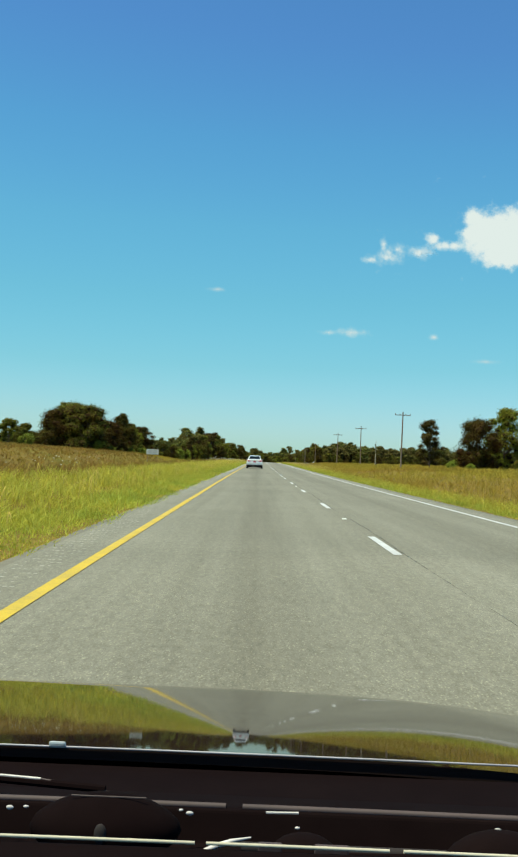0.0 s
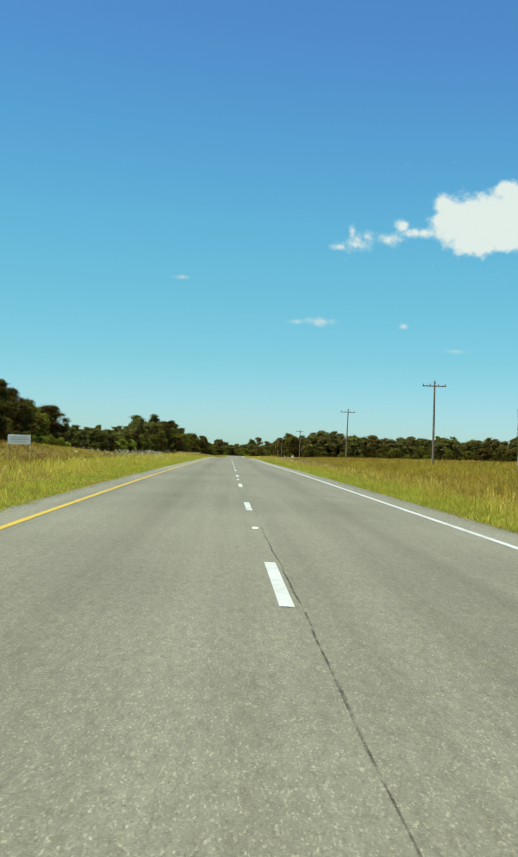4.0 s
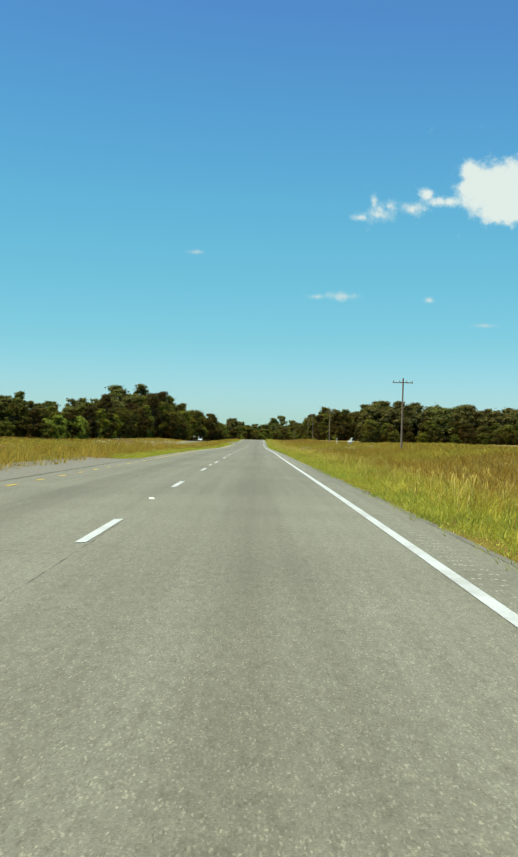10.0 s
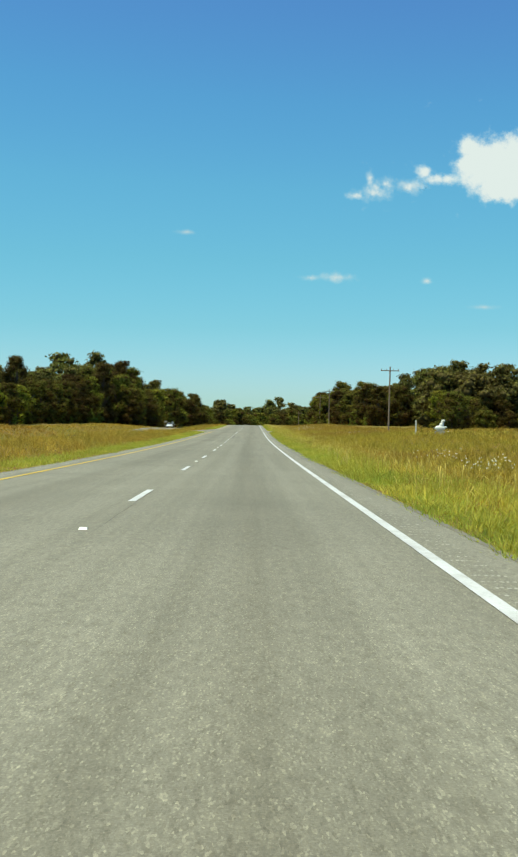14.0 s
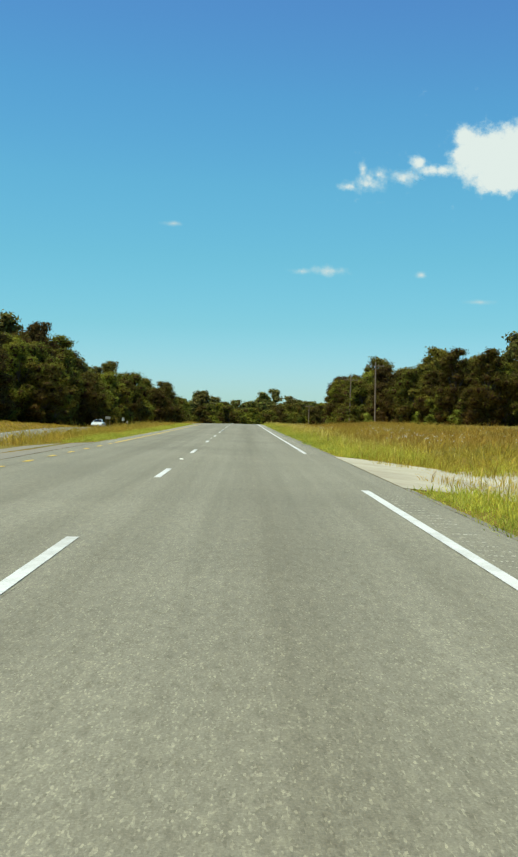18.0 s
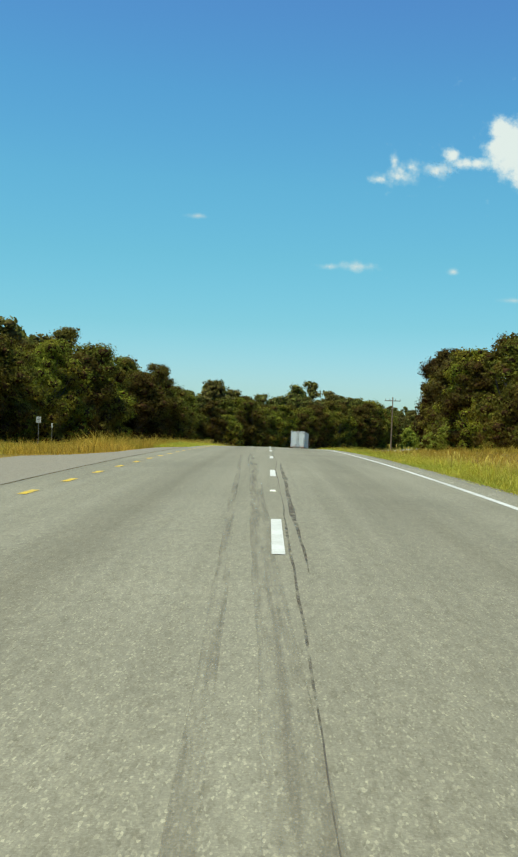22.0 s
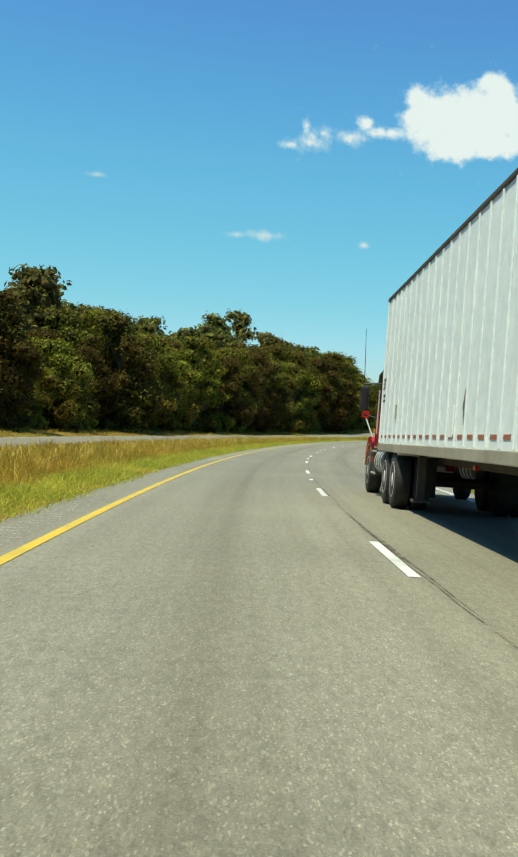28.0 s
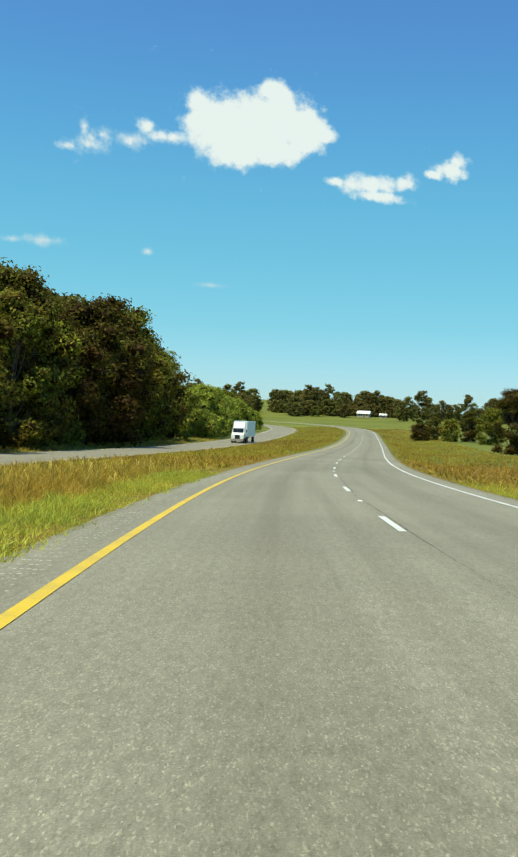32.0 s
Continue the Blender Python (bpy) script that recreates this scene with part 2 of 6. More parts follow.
def leaf_material(name, dark, light, spread=0.5, through=0.3, vary=1.0, other=None, size=0.03):
    """Leaves: each blade or leaf takes its own tone; every plant differs too; light comes through."""
    m, nt, b = mat(name, 0.75, 0.0, 0.12)
    geo = nt.nodes.new("ShaderNodeNewGeometry")
    obj = nt.nodes.new("ShaderNodeObjectInfo")
    patch = noise_tex(nt, 0.35, 3)
    c = ramp(nt, geo.outputs["Random Per Island"], [(0.0, dark), (1.0, light)]).outputs[0]
    if other:
        wide = noise_tex(nt, size, 4, 0.6)
        d = ramp(nt, geo.outputs["Random Per Island"], [(0.0, other[0]), (1.0, other[1])]).outputs[0]
        c = mix(nt, "MIX", ramp(nt, wide.outputs[0], [(0.44, (0, 0, 0)), (0.58, (1, 1, 1))]).outputs[0], c, d)
    c = mix(nt, "MULTIPLY", spread, c, ramp(nt, patch.outputs[0], [(0.3, (0.55, 0.6, 0.5)), (0.7, (1.2, 1.15, 1.0))]).outputs[0])
    c = mix(nt, "MULTIPLY", vary, c, ramp(nt, obj.outputs["Random"], [(0.0, (0.5, 0.36, 0.32)), (0.3, (0.66, 0.54, 0.46)), (0.6, (0.95, 0.94, 0.75)), (0.85, (1.25, 1.27, 0.85)), (1.0, (1.7, 1.75, 0.95))]).outputs[0])
    nt.links.new(c, b.inputs["Base Color"])
    tr = nt.nodes.new("ShaderNodeBsdfTranslucent")
    nt.links.new(c, tr.inputs[0])
    ms = nt.nodes.new("ShaderNodeMixShader")
    ms.inputs[0].default_value = through
    out = nt.nodes["Material Output"]
    nt.links.new(b.outputs[0], ms.inputs[1])
    nt.links.new(tr.outputs[0], ms.inputs[2])
    nt.links.new(ms.outputs[0], out.inputs[0])
    return m


def ground_material():
    m, nt, b = mat("meadow_soil", 0.95, 0.0, 0.1)
    big, mid, fine = noise_tex(nt, 0.035, 4), noise_tex(nt, 0.5, 4, 0.65), noise_tex(nt, 9, 3, 0.8)
    c = ramp(nt, big.outputs[0], [(0.3, (0.23, 0.14, 0.035)), (0.5, (0.24, 0.175, 0.04)), (0.7, (0.19, 0.185, 0.035))]).outputs[0]
    c = mix(nt, "MULTIPLY", 0.8, c, ramp(nt, mid.outputs[0], [(0.3, (0.55, 0.55, 0.5)), (0.7, (1.2, 1.15, 1.0))]).outputs[0])
    c = mix(nt, "MULTIPLY", 0.8, c, ramp(nt, fine.outputs[0], [(0.3, (0.5, 0.5, 0.5)), (0.7, (1.2, 1.2, 1.2))]).outputs[0])
    nt.links.new(c, b.inputs["Base Color"])
    bump(nt, b, fine.outputs[0], 0.8, 0.1)
    return m


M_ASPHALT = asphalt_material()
M_WHITE = paint_material("white_line_paint", (0.6, 0.6, 0.6), (0.42, 0.41, 0.39))
M_YELLOW = paint_material("yellow_line_paint", (0.585, 0.405, 0.022), (0.43, 0.31, 0.05))
M_ASPHALT_OLD = plain("older_brown_asphalt", (0.165, 0.145, 0.115), (0.26, 0.235, 0.19), 9.0, 0.9, bumps=0.01, detail=9.0)
M_GROUND = ground_material()
M_PASTURE = plain("green_pasture", (0.095, 0.115, 0.022), (0.165, 0.175, 0.035), 0.05, 0.95, spec=0.1)
M_GRAVEL = plain("shoulder_gravel", (0.15, 0.135, 0.1), (0.22, 0.2, 0.155), 0.8, 0.95, bumps=0.03)
M_SAND = plain("pale_driveway_dirt", (0.33, 0.29, 0.22), (0.5, 0.46, 0.36), 0.4, 0.95, bumps=0.02)
M_CRACK = plain("sealed_crack_tar", (0.06, 0.044, 0.032), (0.12, 0.095, 0.072), 3.0, 0.75)
M_LEAF = leaf_material("oak_leaves", (0.064, 0.068, 0.013), (0.215, 0.232, 0.044), 0.6, 0.35, 1.0, ((0.08, 0.057, 0.014), (0.2, 0.155, 0.032)), 0.12)
M_LEAF_PALE = leaf_material("young_leaves", (0.14, 0.18, 0.02), (0.4, 0.45, 0.08), 0.5, 0.35, 0.4)
M_PINE = leaf_material("pine_needles", (0.06, 0.05, 0.016), (0.16, 0.135, 0.036))
# near-black brown for crown cores: the shade between leaves is put into the colour
M_CORE = plain("painted_inner_shade", (0.036, 0.019, 0.011), (0.066, 0.038, 0.019), 1.5, 1.0, spec=0.0)
# a little lighter than the near leaves: distance haze mixed into the leaf colour
M_LEAF_FAR = leaf_material("far_leaves_haze_tint", (0.08, 0.085, 0.02), (0.24, 0.25, 0.055), 0.6, 0.3, 0.0, ((0.075, 0.062, 0.02), (0.2, 0.17, 0.045)), 0.05)
# browner, darker core tone paints the inner shade of distant crowns
M_CORE_FAR = plain("far_painted_inner_shade", (0.06, 0.047, 0.02), (0.115, 0.095, 0.036), 0.8, 1.0, spec=0.0)
M_BARK = plain("bark", (0.07, 0.05, 0.035), (0.15, 0.12, 0.09), 3.0, 0.95, bumps=0.03)
M_GRASS = leaf_material("verge_grass", (0.42, 0.37, 0.035), (0.88, 0.78, 0.16), 0.7, 0.5, 0.0, ((0.36, 0.35, 0.035), (0.76, 0.72, 0.14)), 0.09)
M_GRASS_LUSH = leaf_material("short_lush_grass", (0.29, 0.34, 0.03), (0.64, 0.7, 0.13), 0.6, 0.5, 0.0, ((0.36, 0.36, 0.035), (0.76, 0.74, 0.15)), 0.12)
M_GRASS_DRY = leaf_material("dry_meadow_grass", (0.3, 0.185, 0.03), (0.8, 0.56, 0.12), 0.85, 0.55, 0.0, ((0.3, 0.22, 0.03), (0.64, 0.5, 0.1)), 0.16)
M_GRASS_RUST = leaf_material("field_grass", (0.27, 0.21, 0.028), (0.68, 0.54, 0.095), 0.7, 0.45, 0.0, ((0.28, 0.165, 0.03), (0.58, 0.39, 0.085)), 0.022)
M_GRASS_BROWN = leaf_material("rust_seed_grass", (0.2, 0.115, 0.03), (0.44, 0.27, 0.075), 0.7, 0.45, 0.0, ((0.22, 0.15, 0.03), (0.46, 0.34, 0.08)), 0.05)
M_GRASS_PURPLE = leaf_material("purple_seed_grass", (0.2, 0.13, 0.1), (0.42, 0.28, 0.2), 0.7, 0.4, 0.0)
M_PLUME = leaf_material("pale_seed_heads", (0.42, 0.33, 0.07), (0.76, 0.62, 0.18), 0.5, 0.5, 0.0)
M_FLOWER = plain("white_wild_flowers", (0.5, 0.5, 0.38), (0.7, 0.7, 0.58), 5, 0.8)
M_POLE = plain("weathered_pole_wood", (0.19, 0.125, 0.085), (0.33, 0.25, 0.185), 4, 0.9, bumps=0.01)


# ---- building helpers ----
def raw_mesh(name, verts, faces, material, smooth=False):
    me = bpy.data.meshes.new(name)
    verts = np.asarray(verts, np.float32)
    if isinstance(faces, np.ndarray):
        n, k = faces.shape
        me.vertices.add(len(verts))
        me.vertices.foreach_set("co", verts.ravel())
        me.loops.add(n * k)
        me.loops.foreach_set("vertex_index", faces.astype(np.int32).ravel())
        me.polygons.add(n)
        me.polygons.foreach_set("loop_start", np.arange(0, n * k, k, dtype=np.int32))
        me.update(calc_edges=True)
    else:
        me.from_pydata([tuple(v) for v in verts], [], faces)
    for m in material if isinstance(material, (list, tuple)) else [material]:
        me.materials.append(m)
    if smooth:
        me.polygons.foreach_set("use_smooth", [True] * len(me.polygons))
    return me


def part(name, bm, material, parent, label=""):
    me = bpy.data.meshes.new(name)
    bm.to_mesh(me)
    bm.free()
    me.materials.append(material)
    ob = new(name, me)
    ob.parent = parent
    return tagged(ob, label)


def ribbon(name, s0, s1, offs, dz, material, step=2.0, heights=None):
    """A strip along the road between two places, over the offsets given."""
    s = np.arange(s0, s1 + 1e-6, min(step, s1 - s0))
    if s[-1] < s1 - 1e-3:
        s = np.append(s, s1)
    offs = np.asarray(offs, float)
    ss, oo = np.meshgrid(s, offs, indexing="ij")
    z = (heights(ss, oo) if heights else -CROWN * abs(oo)) + dz
    v = grid_world(ss, oo, z).reshape(-1, 3)
    n = len(offs)
    i = (np.arange(len(s) - 1)[:, None] * n + np.arange(n - 1)[None]).ravel()
    f = np.stack([i, i + 1, i + n + 1, i + n], -1)
    me = raw_mesh(name, v, f, material, True)
    uv = me.uv_layers.new(name="run")
    c = np.stack([oo.ravel(), ss.ravel()], -1)[f.ravel()]
    uv.data.foreach_set("uv", c.astype(np.float32).ravel())
    return me


def far_height(px, py):
    """Height of the wide land away from the road."""
    px, py = np.atleast_1d(np.asarray(px, float)), np.atleast_1d(np.asarray(py, float))
    d2 = (px[:, None] - RX[None, ::10]) ** 2 + (py[:, None] - RY[None, ::10]) ** 2
    j = d2.argmin(1) * 10
    off = (px - RX[j]) * np.cos(RTH[j]) - (py - RY[j]) * np.sin(RTH[j])
    dist = np.sqrt(d2.min(1))
    z = RZ[j] + lie(RS[j], np.clip(np.sign(off) * dist, -130, 130)) - np.interp(dist, [95, 140], [2.5, 0.0])
    z += np.interp(py, [1450, 1650, 1900, 2500, 3200], [0, 3, 6, 7, 7]) * np.interp(px, [-1500, -300, 2000], [0.4, 1, 1.0])
    z += 17 * np.exp(-((px - 440) ** 2 + (py - 2280) ** 2) / 230.0 ** 2)  # a green hill behind the belt of trees
    return z + np.array([noise.noise((a * 0.004, b * 0.004, 3)) for a, b in zip(px, py)]) * np.interp(dist, [100, 500], [0, 4])


# ---- land: one sheet ----
def build_land():
    s = np.arange(S_MIN, S_MAX + 1, 5.0)
    offs = np.array([-110, -85, -70, -58, -50, -42, -37, -33, -30, -28.6, -24, -19.2, -18, -16, -13, -10.5, -8, -6.5, -5.6, -4.3, -2, 2, 4.3, 5.2, 6.5, 8, 10, 12, 16, 20, 26, 33, 40, 50, 62, 75, 90, 110])
    ss, oo = np.meshgrid(s, offs, indexing="ij")
    rough = np.array([[noise.noise((a * 0.045, b * 0.09, 0)) for b in offs] for a in s]) * np.interp(abs(oo), [6, 12, 40], [0, 0.12, 0.35])
    rough = np.where((oo < -17.5) & (oo > -30), 0, rough)
    z = lie(ss, oo) + rough - np.where(abs(oo) < 3, 0.12, 0.0) - np.where((oo < -18.5) & (oo > -29), 0.06, 0)
    near = grid_world(ss, oo, z)
    n = len(offs)
    i = (np.arange(len(s) - 1)[:, None] * n + np.arange(n - 1)[None]).ravel()
    f = np.stack([i, i + 1, i + n + 1, i + n], -1)
    # the far land, on a wide grid, tucked under the near strip
    gx = np.concatenate([[-4500, -3000, -2000, -1500], np.arange(-1200, 1601, 50), [2000, 2600, 3500, 4800]])
    gy = np.concatenate([[-3000, -1500, -800, -400], np.arange(-200, 2401, 50), [2800, 3400, 4200, 4950]])
    xx, yy = np.meshgrid(gx, gy, indexing="ij")
    px, py = xx.ravel(), yy.ravel()
    zz = far_height(px, py)
    far = np.stack([px, py, zz], -1)
    m = len(gy)
    k = (np.arange(len(gx) - 1)[:, None] * m + np.arange(m - 1)[None]).ravel()
    f2 = np.stack([k, k + m, k + m + 1, k + 1], -1) + len(near.reshape(-1, 3))
    me = raw_mesh("ground", np.concatenate([near.reshape(-1, 3), far]), np.concatenate([f, f2]), [M_GROUND, M_PASTURE], True)
    mid = far[f2[:, 0] - len(near.reshape(-1, 3)), 1]
    me.polygons.foreach_set("material_index", np.concatenate([np.repeat((s[:-1] > 1110).astype(np.int32), n - 1), (mid > 1090).astype(np.int32)]))
    tagged(new("ground", me), "brown and green summer meadow land with gentle swells", "ground", kind="structure")


build_land()

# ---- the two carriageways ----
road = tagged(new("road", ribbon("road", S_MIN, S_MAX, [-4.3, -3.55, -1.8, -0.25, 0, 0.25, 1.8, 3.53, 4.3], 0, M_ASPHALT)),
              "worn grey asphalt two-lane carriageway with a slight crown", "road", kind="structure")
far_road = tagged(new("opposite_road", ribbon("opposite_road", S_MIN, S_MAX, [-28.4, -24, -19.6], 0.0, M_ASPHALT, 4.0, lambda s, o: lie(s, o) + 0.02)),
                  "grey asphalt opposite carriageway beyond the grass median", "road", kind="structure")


def line_piece(name, s0, s1, off, width, material, parent=road, dz=0.006, heights=None):
    ob = new(name, ribbon(name, s0, s1, [off - width / 2, off + width / 2], dz, material, 2.0, heights))
    ob.parent = parent
    return ob


CROSS = [(322.0, 362.0), (578.0, 608.0), (694.0, 752.0)]  # where the median opens on the left
DASH, PERIOD = 3.05, 12.19
for a, b in ((S_MIN, CROSS[0][0]), (CROSS[0][1], CROSS[1][0]), (CROSS[1][1], CROSS[2][0]), (CROSS[2][1], S_MAX)):
    line_piece("edge_line", a, b, -3.55, 0.13, M_YELLOW)
for a, b in CROSS:
    s = a + 0.6
    while s < b - 0.9:
        line_piece("yellow_dash", s, s + 0.9, -3.55, 0.13, M_YELLOW)
        s += 3.05
for a, b in ((S_MIN, 583.5), (600.0, S_MAX)):
    line_piece("white_edge_line", a, b, 3.53, 0.13, M_WHITE)
for k in range(-4, int(S_MAX / PERIOD) - 1):
    line_piece("lane_dash", k * PERIOD, k * PERIOD + DASH, 0.0, 0.115, M_WHITE)
for off, m in ((-20.4, M_YELLOW), (-27.6, M_WHITE)):
    line_piece("far_edge_line", S_MIN, S_MAX, off, 0.13, m, far_road, 0.035, lambda s, o: lie(s, o))


def patch(name, s0, s1, offs, dz, material, label, category):
    ob = new(name, ribbon(name, s0, s1, offs, dz, material, 2.0, lambda s, o: lie(s, o)))
    return tagged(ob, label, category, kind="structure")


# paved openings of the median, the dirt drive and the side lane
for i, (a, b) in enumerate(CROSS):
    w = [-4.3, -6, -8, -10.5, -13, -16, -18, -19.7][::-1]
    if i == 0:
        w = [-4.3, -5.5, -6.5, -7.5][::-1]
    if i == 2:
        patch("median_crossing", 738, b, [-6.0, -5.3, -4.3], 0.012, M_ASPHALT_OLD, "narrow end of the brown-grey turning lane", "pavement")
        w, b = [-4.3, -5.6, -6.5, -7.6, -9.5][::-1], 738
    patch("median_crossing", a, b, w, 0.012, M_ASPHALT_OLD, "older brown-grey asphalt crossing through the grass median", "pavement")
patch("driveway", 584.5, 598.5, [4.3, 5.2, 6.5, 8, 10, 12, 16], 0.012, M_SAND, "pale sandy dirt driveway mouth beside the road", "driveway")
patch("side_lane", 589.0, 594.5, [16, 20, 26, 33, 40, 50, 62, 75, 90, 109], 0.06, M_SAND, "pale gravel lane across the meadow", "lane")
# gravel edges of the asphalt
for a, b in ((S_MIN, 584.5), (598.5, S_MAX)):
    patch("verge_right", a, b, [4.3, 4.42], 0.006, M_GRAVEL, "thin gravel edge along the asphalt", "verge")
for a, b in ((S_MIN, CROSS[0][0]), (CROSS[0][1], CROSS[1][0]), (CROSS[1][1], CROSS[2][0]), (CROSS[2][1], S_MAX)):
    patch("verge_left", a, b, [-4.44, -4.3], 0.002, M_GRAVEL, "thin gravel edge along the median", "verge")


# ---- trees ----
def tube(path, radii, sides=7):
    path = np.asarray(path, float)
    v, f = [], []
    for i, (p, r) in enumerate(zip(path, radii)):
        d = path[min(i + 1, len(path) - 1)] - path[max(i - 1, 0)]
        d = d / (np.linalg.norm(d) + 1e-9)
        a = np.cross(d, (0.31, 0.95, 0.05))
        a /= np.linalg.norm(a)
        b = np.cross(d, a)
        for k in range(sides):
            t = 2 * math.pi * k / sides
            v.append(p + r * (a * math.cos(t) + b * math.sin(t)))
        if i:
            for k in range(sides):
                k2 = (k + 1) % sides
                f.append((i * sides - sides + k, i * sides - sides + k2, i * sides + k2, i * sides + k))
    return np.array(v), np.array(f)


def joined(pieces):
    vs, fs, n = [], [], 0
    for v, f in pieces:
        vs.append(v)
        fs.append(f + n)
        n += len(v)
    return np.concatenate(vs), np.concatenate(fs)


def leaf_cards(rng, pos, nrm, size, tilt):
    """Small folded leaf clusters: a four-cornered blade at each place, turned about the outward way."""
    n = len(pos)
    d = nrm + rng.normal(0, tilt, (n, 3))
    d /= np.linalg.norm(d, axis=1)[:, None]
    a = np.cross(d, rng.normal(0, 1, (n, 3)))
    a /= np.linalg.norm(a, axis=1)[:, None]
    b = np.cross(d, a)
    s = (size * rng.uniform(0.55, 1.35, n))[:, None]
    k = rng.uniform(0.45, 0.8, n)[:, None]
    v = np.stack([pos - a * s, pos + b * s * k + d * s * 0.15, pos + a * s, pos - b * s * k + d * s * 0.15], 1).reshape(-1, 3)
    f = np.arange(4 * n).reshape(n, 4)
    return v, f


def ball(fine):
    bm = bmesh.new()
    bmesh.ops.create_icosphere(bm, subdivisions=fine, radius=1)
    v = np.array([p.co[:] for p in bm.verts])
    f = np.array([[q.index for q in p.verts] for p in bm.faces])
    bm.free()
    return v, f


BALL_V, BALL_F = ball(2)
ROUGH_V, ROUGH_F = ball(1)


def build_tree(seed, height, width, leaves, leaf_size, material, low=0.12, blobs=26, pine=False, name="tree"):
    """A tree of unit place: tapered trunk with limbs, crown of leaf clusters round many uneven lobes."""
    rng = np.random.default_rng(seed)
    base = new(name)
    lean = rng.normal(0, 0.02, 2)
    top = height * (0.97 if pine else 0.8)
    zs = np.linspace(-0.3, top, 7)
    path = [(lean[0] * z + 0.12 * math.sin(z * 0.7 + seed), lean[1] * z + 0.12 * math.cos(z * 0.6), z) for z in zs]
    pieces = [tube(path, np.linspace(height * 0.017, height * 0.004, 7), 8)]
    cents, rads = [], []
    for i in range(blobs):
        u = (i + rng.uniform(0, 1)) / blobs
        z = height * (low + (0.98 - low) * u)
        if pine:
            r = width * 0.5 * (1.02 - u) ** 0.8 * rng.uniform(0.5, 1.0)
            size = height * 0.06 * (1.25 - u) * rng.uniform(0.7, 1.3)
        else:
            r = width * 0.5 * math.sin(math.pi * min(0.97, 0.22 + 0.76 * u)) ** 0.55 * rng.uniform(0.35, 1.0)
            size = width * rng.uniform(0.08, 0.17)
        t = rng.uniform(0, 2 * math.pi)
        c = np.array([r * math.cos(t), r * math.sin(t), min(z, height - size * 0.8)])
        cents.append(c)
        rads.append(size * np.array([1.0, 1.0, rng.uniform(0.6, 0.85)]))
        if i % 2 == 0:
            foot = np.array(path[min(5, max(1, int(u * 5)))])
            mid = (foot + c) / 2 + np.array([0, 0, -0.05 * height * rng.uniform(0, 1)])
            pieces.append(tube([foot, mid, c], [height * 0.007, height * 0.005, 0.02], 5))
    v, f = joined(pieces)
    trunk = new("trunk", raw_mesh("trunk", v, f, M_BARK, True))
    trunk.parent = base
    cents, rads = np.array(cents), np.array(rads)
    share = rads[:, 0] ** 2 / (rads[:, 0] ** 2).sum()
    pick = rng.choice(len(cents), leaves, p=share)
    d = rng.normal(0, 1, (leaves, 3))
    d /= np.linalg.norm(d, axis=1)[:, None]
    bulge = np.array([noise.noise((x[0] * 2.3 + k * 3.1, x[1] * 2.3, x[2] * 2.3)) for x, k in zip(d, pick)])
    pos = cents[pick] + d * rads[pick] * (0.9 + 0.6 * bulge + rng.normal(0, 0.2, leaves))[:, None]
    deep = np.zeros(leaves, bool)
    for c, r in zip(cents, rads):
        deep |= (((pos - c) / (r * 0.62)) ** 2).sum(1) < 1
    pos, d = pos[~deep], d[~deep]
    v, f = leaf_cards(rng, pos, d + np.array([0, 0, 0.4]), leaf_size, 0.5)
    crown = new("crown", raw_mesh("crown", v, f, material))
    crown.parent = base
    few = rng.random(len(pos)) < 0.18
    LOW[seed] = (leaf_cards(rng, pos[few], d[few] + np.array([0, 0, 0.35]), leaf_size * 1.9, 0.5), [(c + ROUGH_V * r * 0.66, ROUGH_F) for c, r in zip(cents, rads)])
    # dark balls fill the lobes and carry the crown's inner shade as colour
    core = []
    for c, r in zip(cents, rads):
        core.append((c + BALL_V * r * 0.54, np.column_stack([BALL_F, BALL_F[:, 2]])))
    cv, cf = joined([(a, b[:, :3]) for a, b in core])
    shade = new("painted_shade_core", raw_mesh("painted_shade_core", cv, cf, M_CORE, True))
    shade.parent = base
    return base


LOW = {}


TREES = {
    "oak": build_tree(1, 15, 11, 18000, 0.19, M_LEAF, 0.06, 74),
    "maple": build_tree(2, 17, 9.5, 18000, 0.185, M_LEAF, 0.05, 76),
    "round": build_tree(3, 11, 10.5, 16000, 0.17, M_LEAF, 0.04, 66),
    "poplar": build_tree(4, 18, 8.5, 18000, 0.185, M_PINE, 0.06, 74),
    "pale": build_tree(5, 9, 8, 12000, 0.18, M_LEAF_PALE, 0.04, 54),
    "bush": build_tree(6, 4.2, 5, 6500, 0.14, M_LEAF_PALE, 0.04, 28, name="shrub"),
    "pine": build_tree(7, 15.5, 8, 15000, 0.18, M_PINE, 0.1, 62, False, name="pine"),
    "thicket": build_tree(8, 6.5, 7, 9000, 0.17, M_LEAF, 0.02, 36, name="shrub"),
}
NATURAL = {"oak": 0.69, "maple": 0.64, "round": 0.59, "poplar": 0.74, "pale": 0.57, "bush": 0.61, "pine": 0.87, "thicket": 0.6}
SEEDS = {"oak": 1, "maple": 2, "round": 3, "poplar": 4, "pale": 5, "bush": 6, "pine": 7, "thicket": 8}
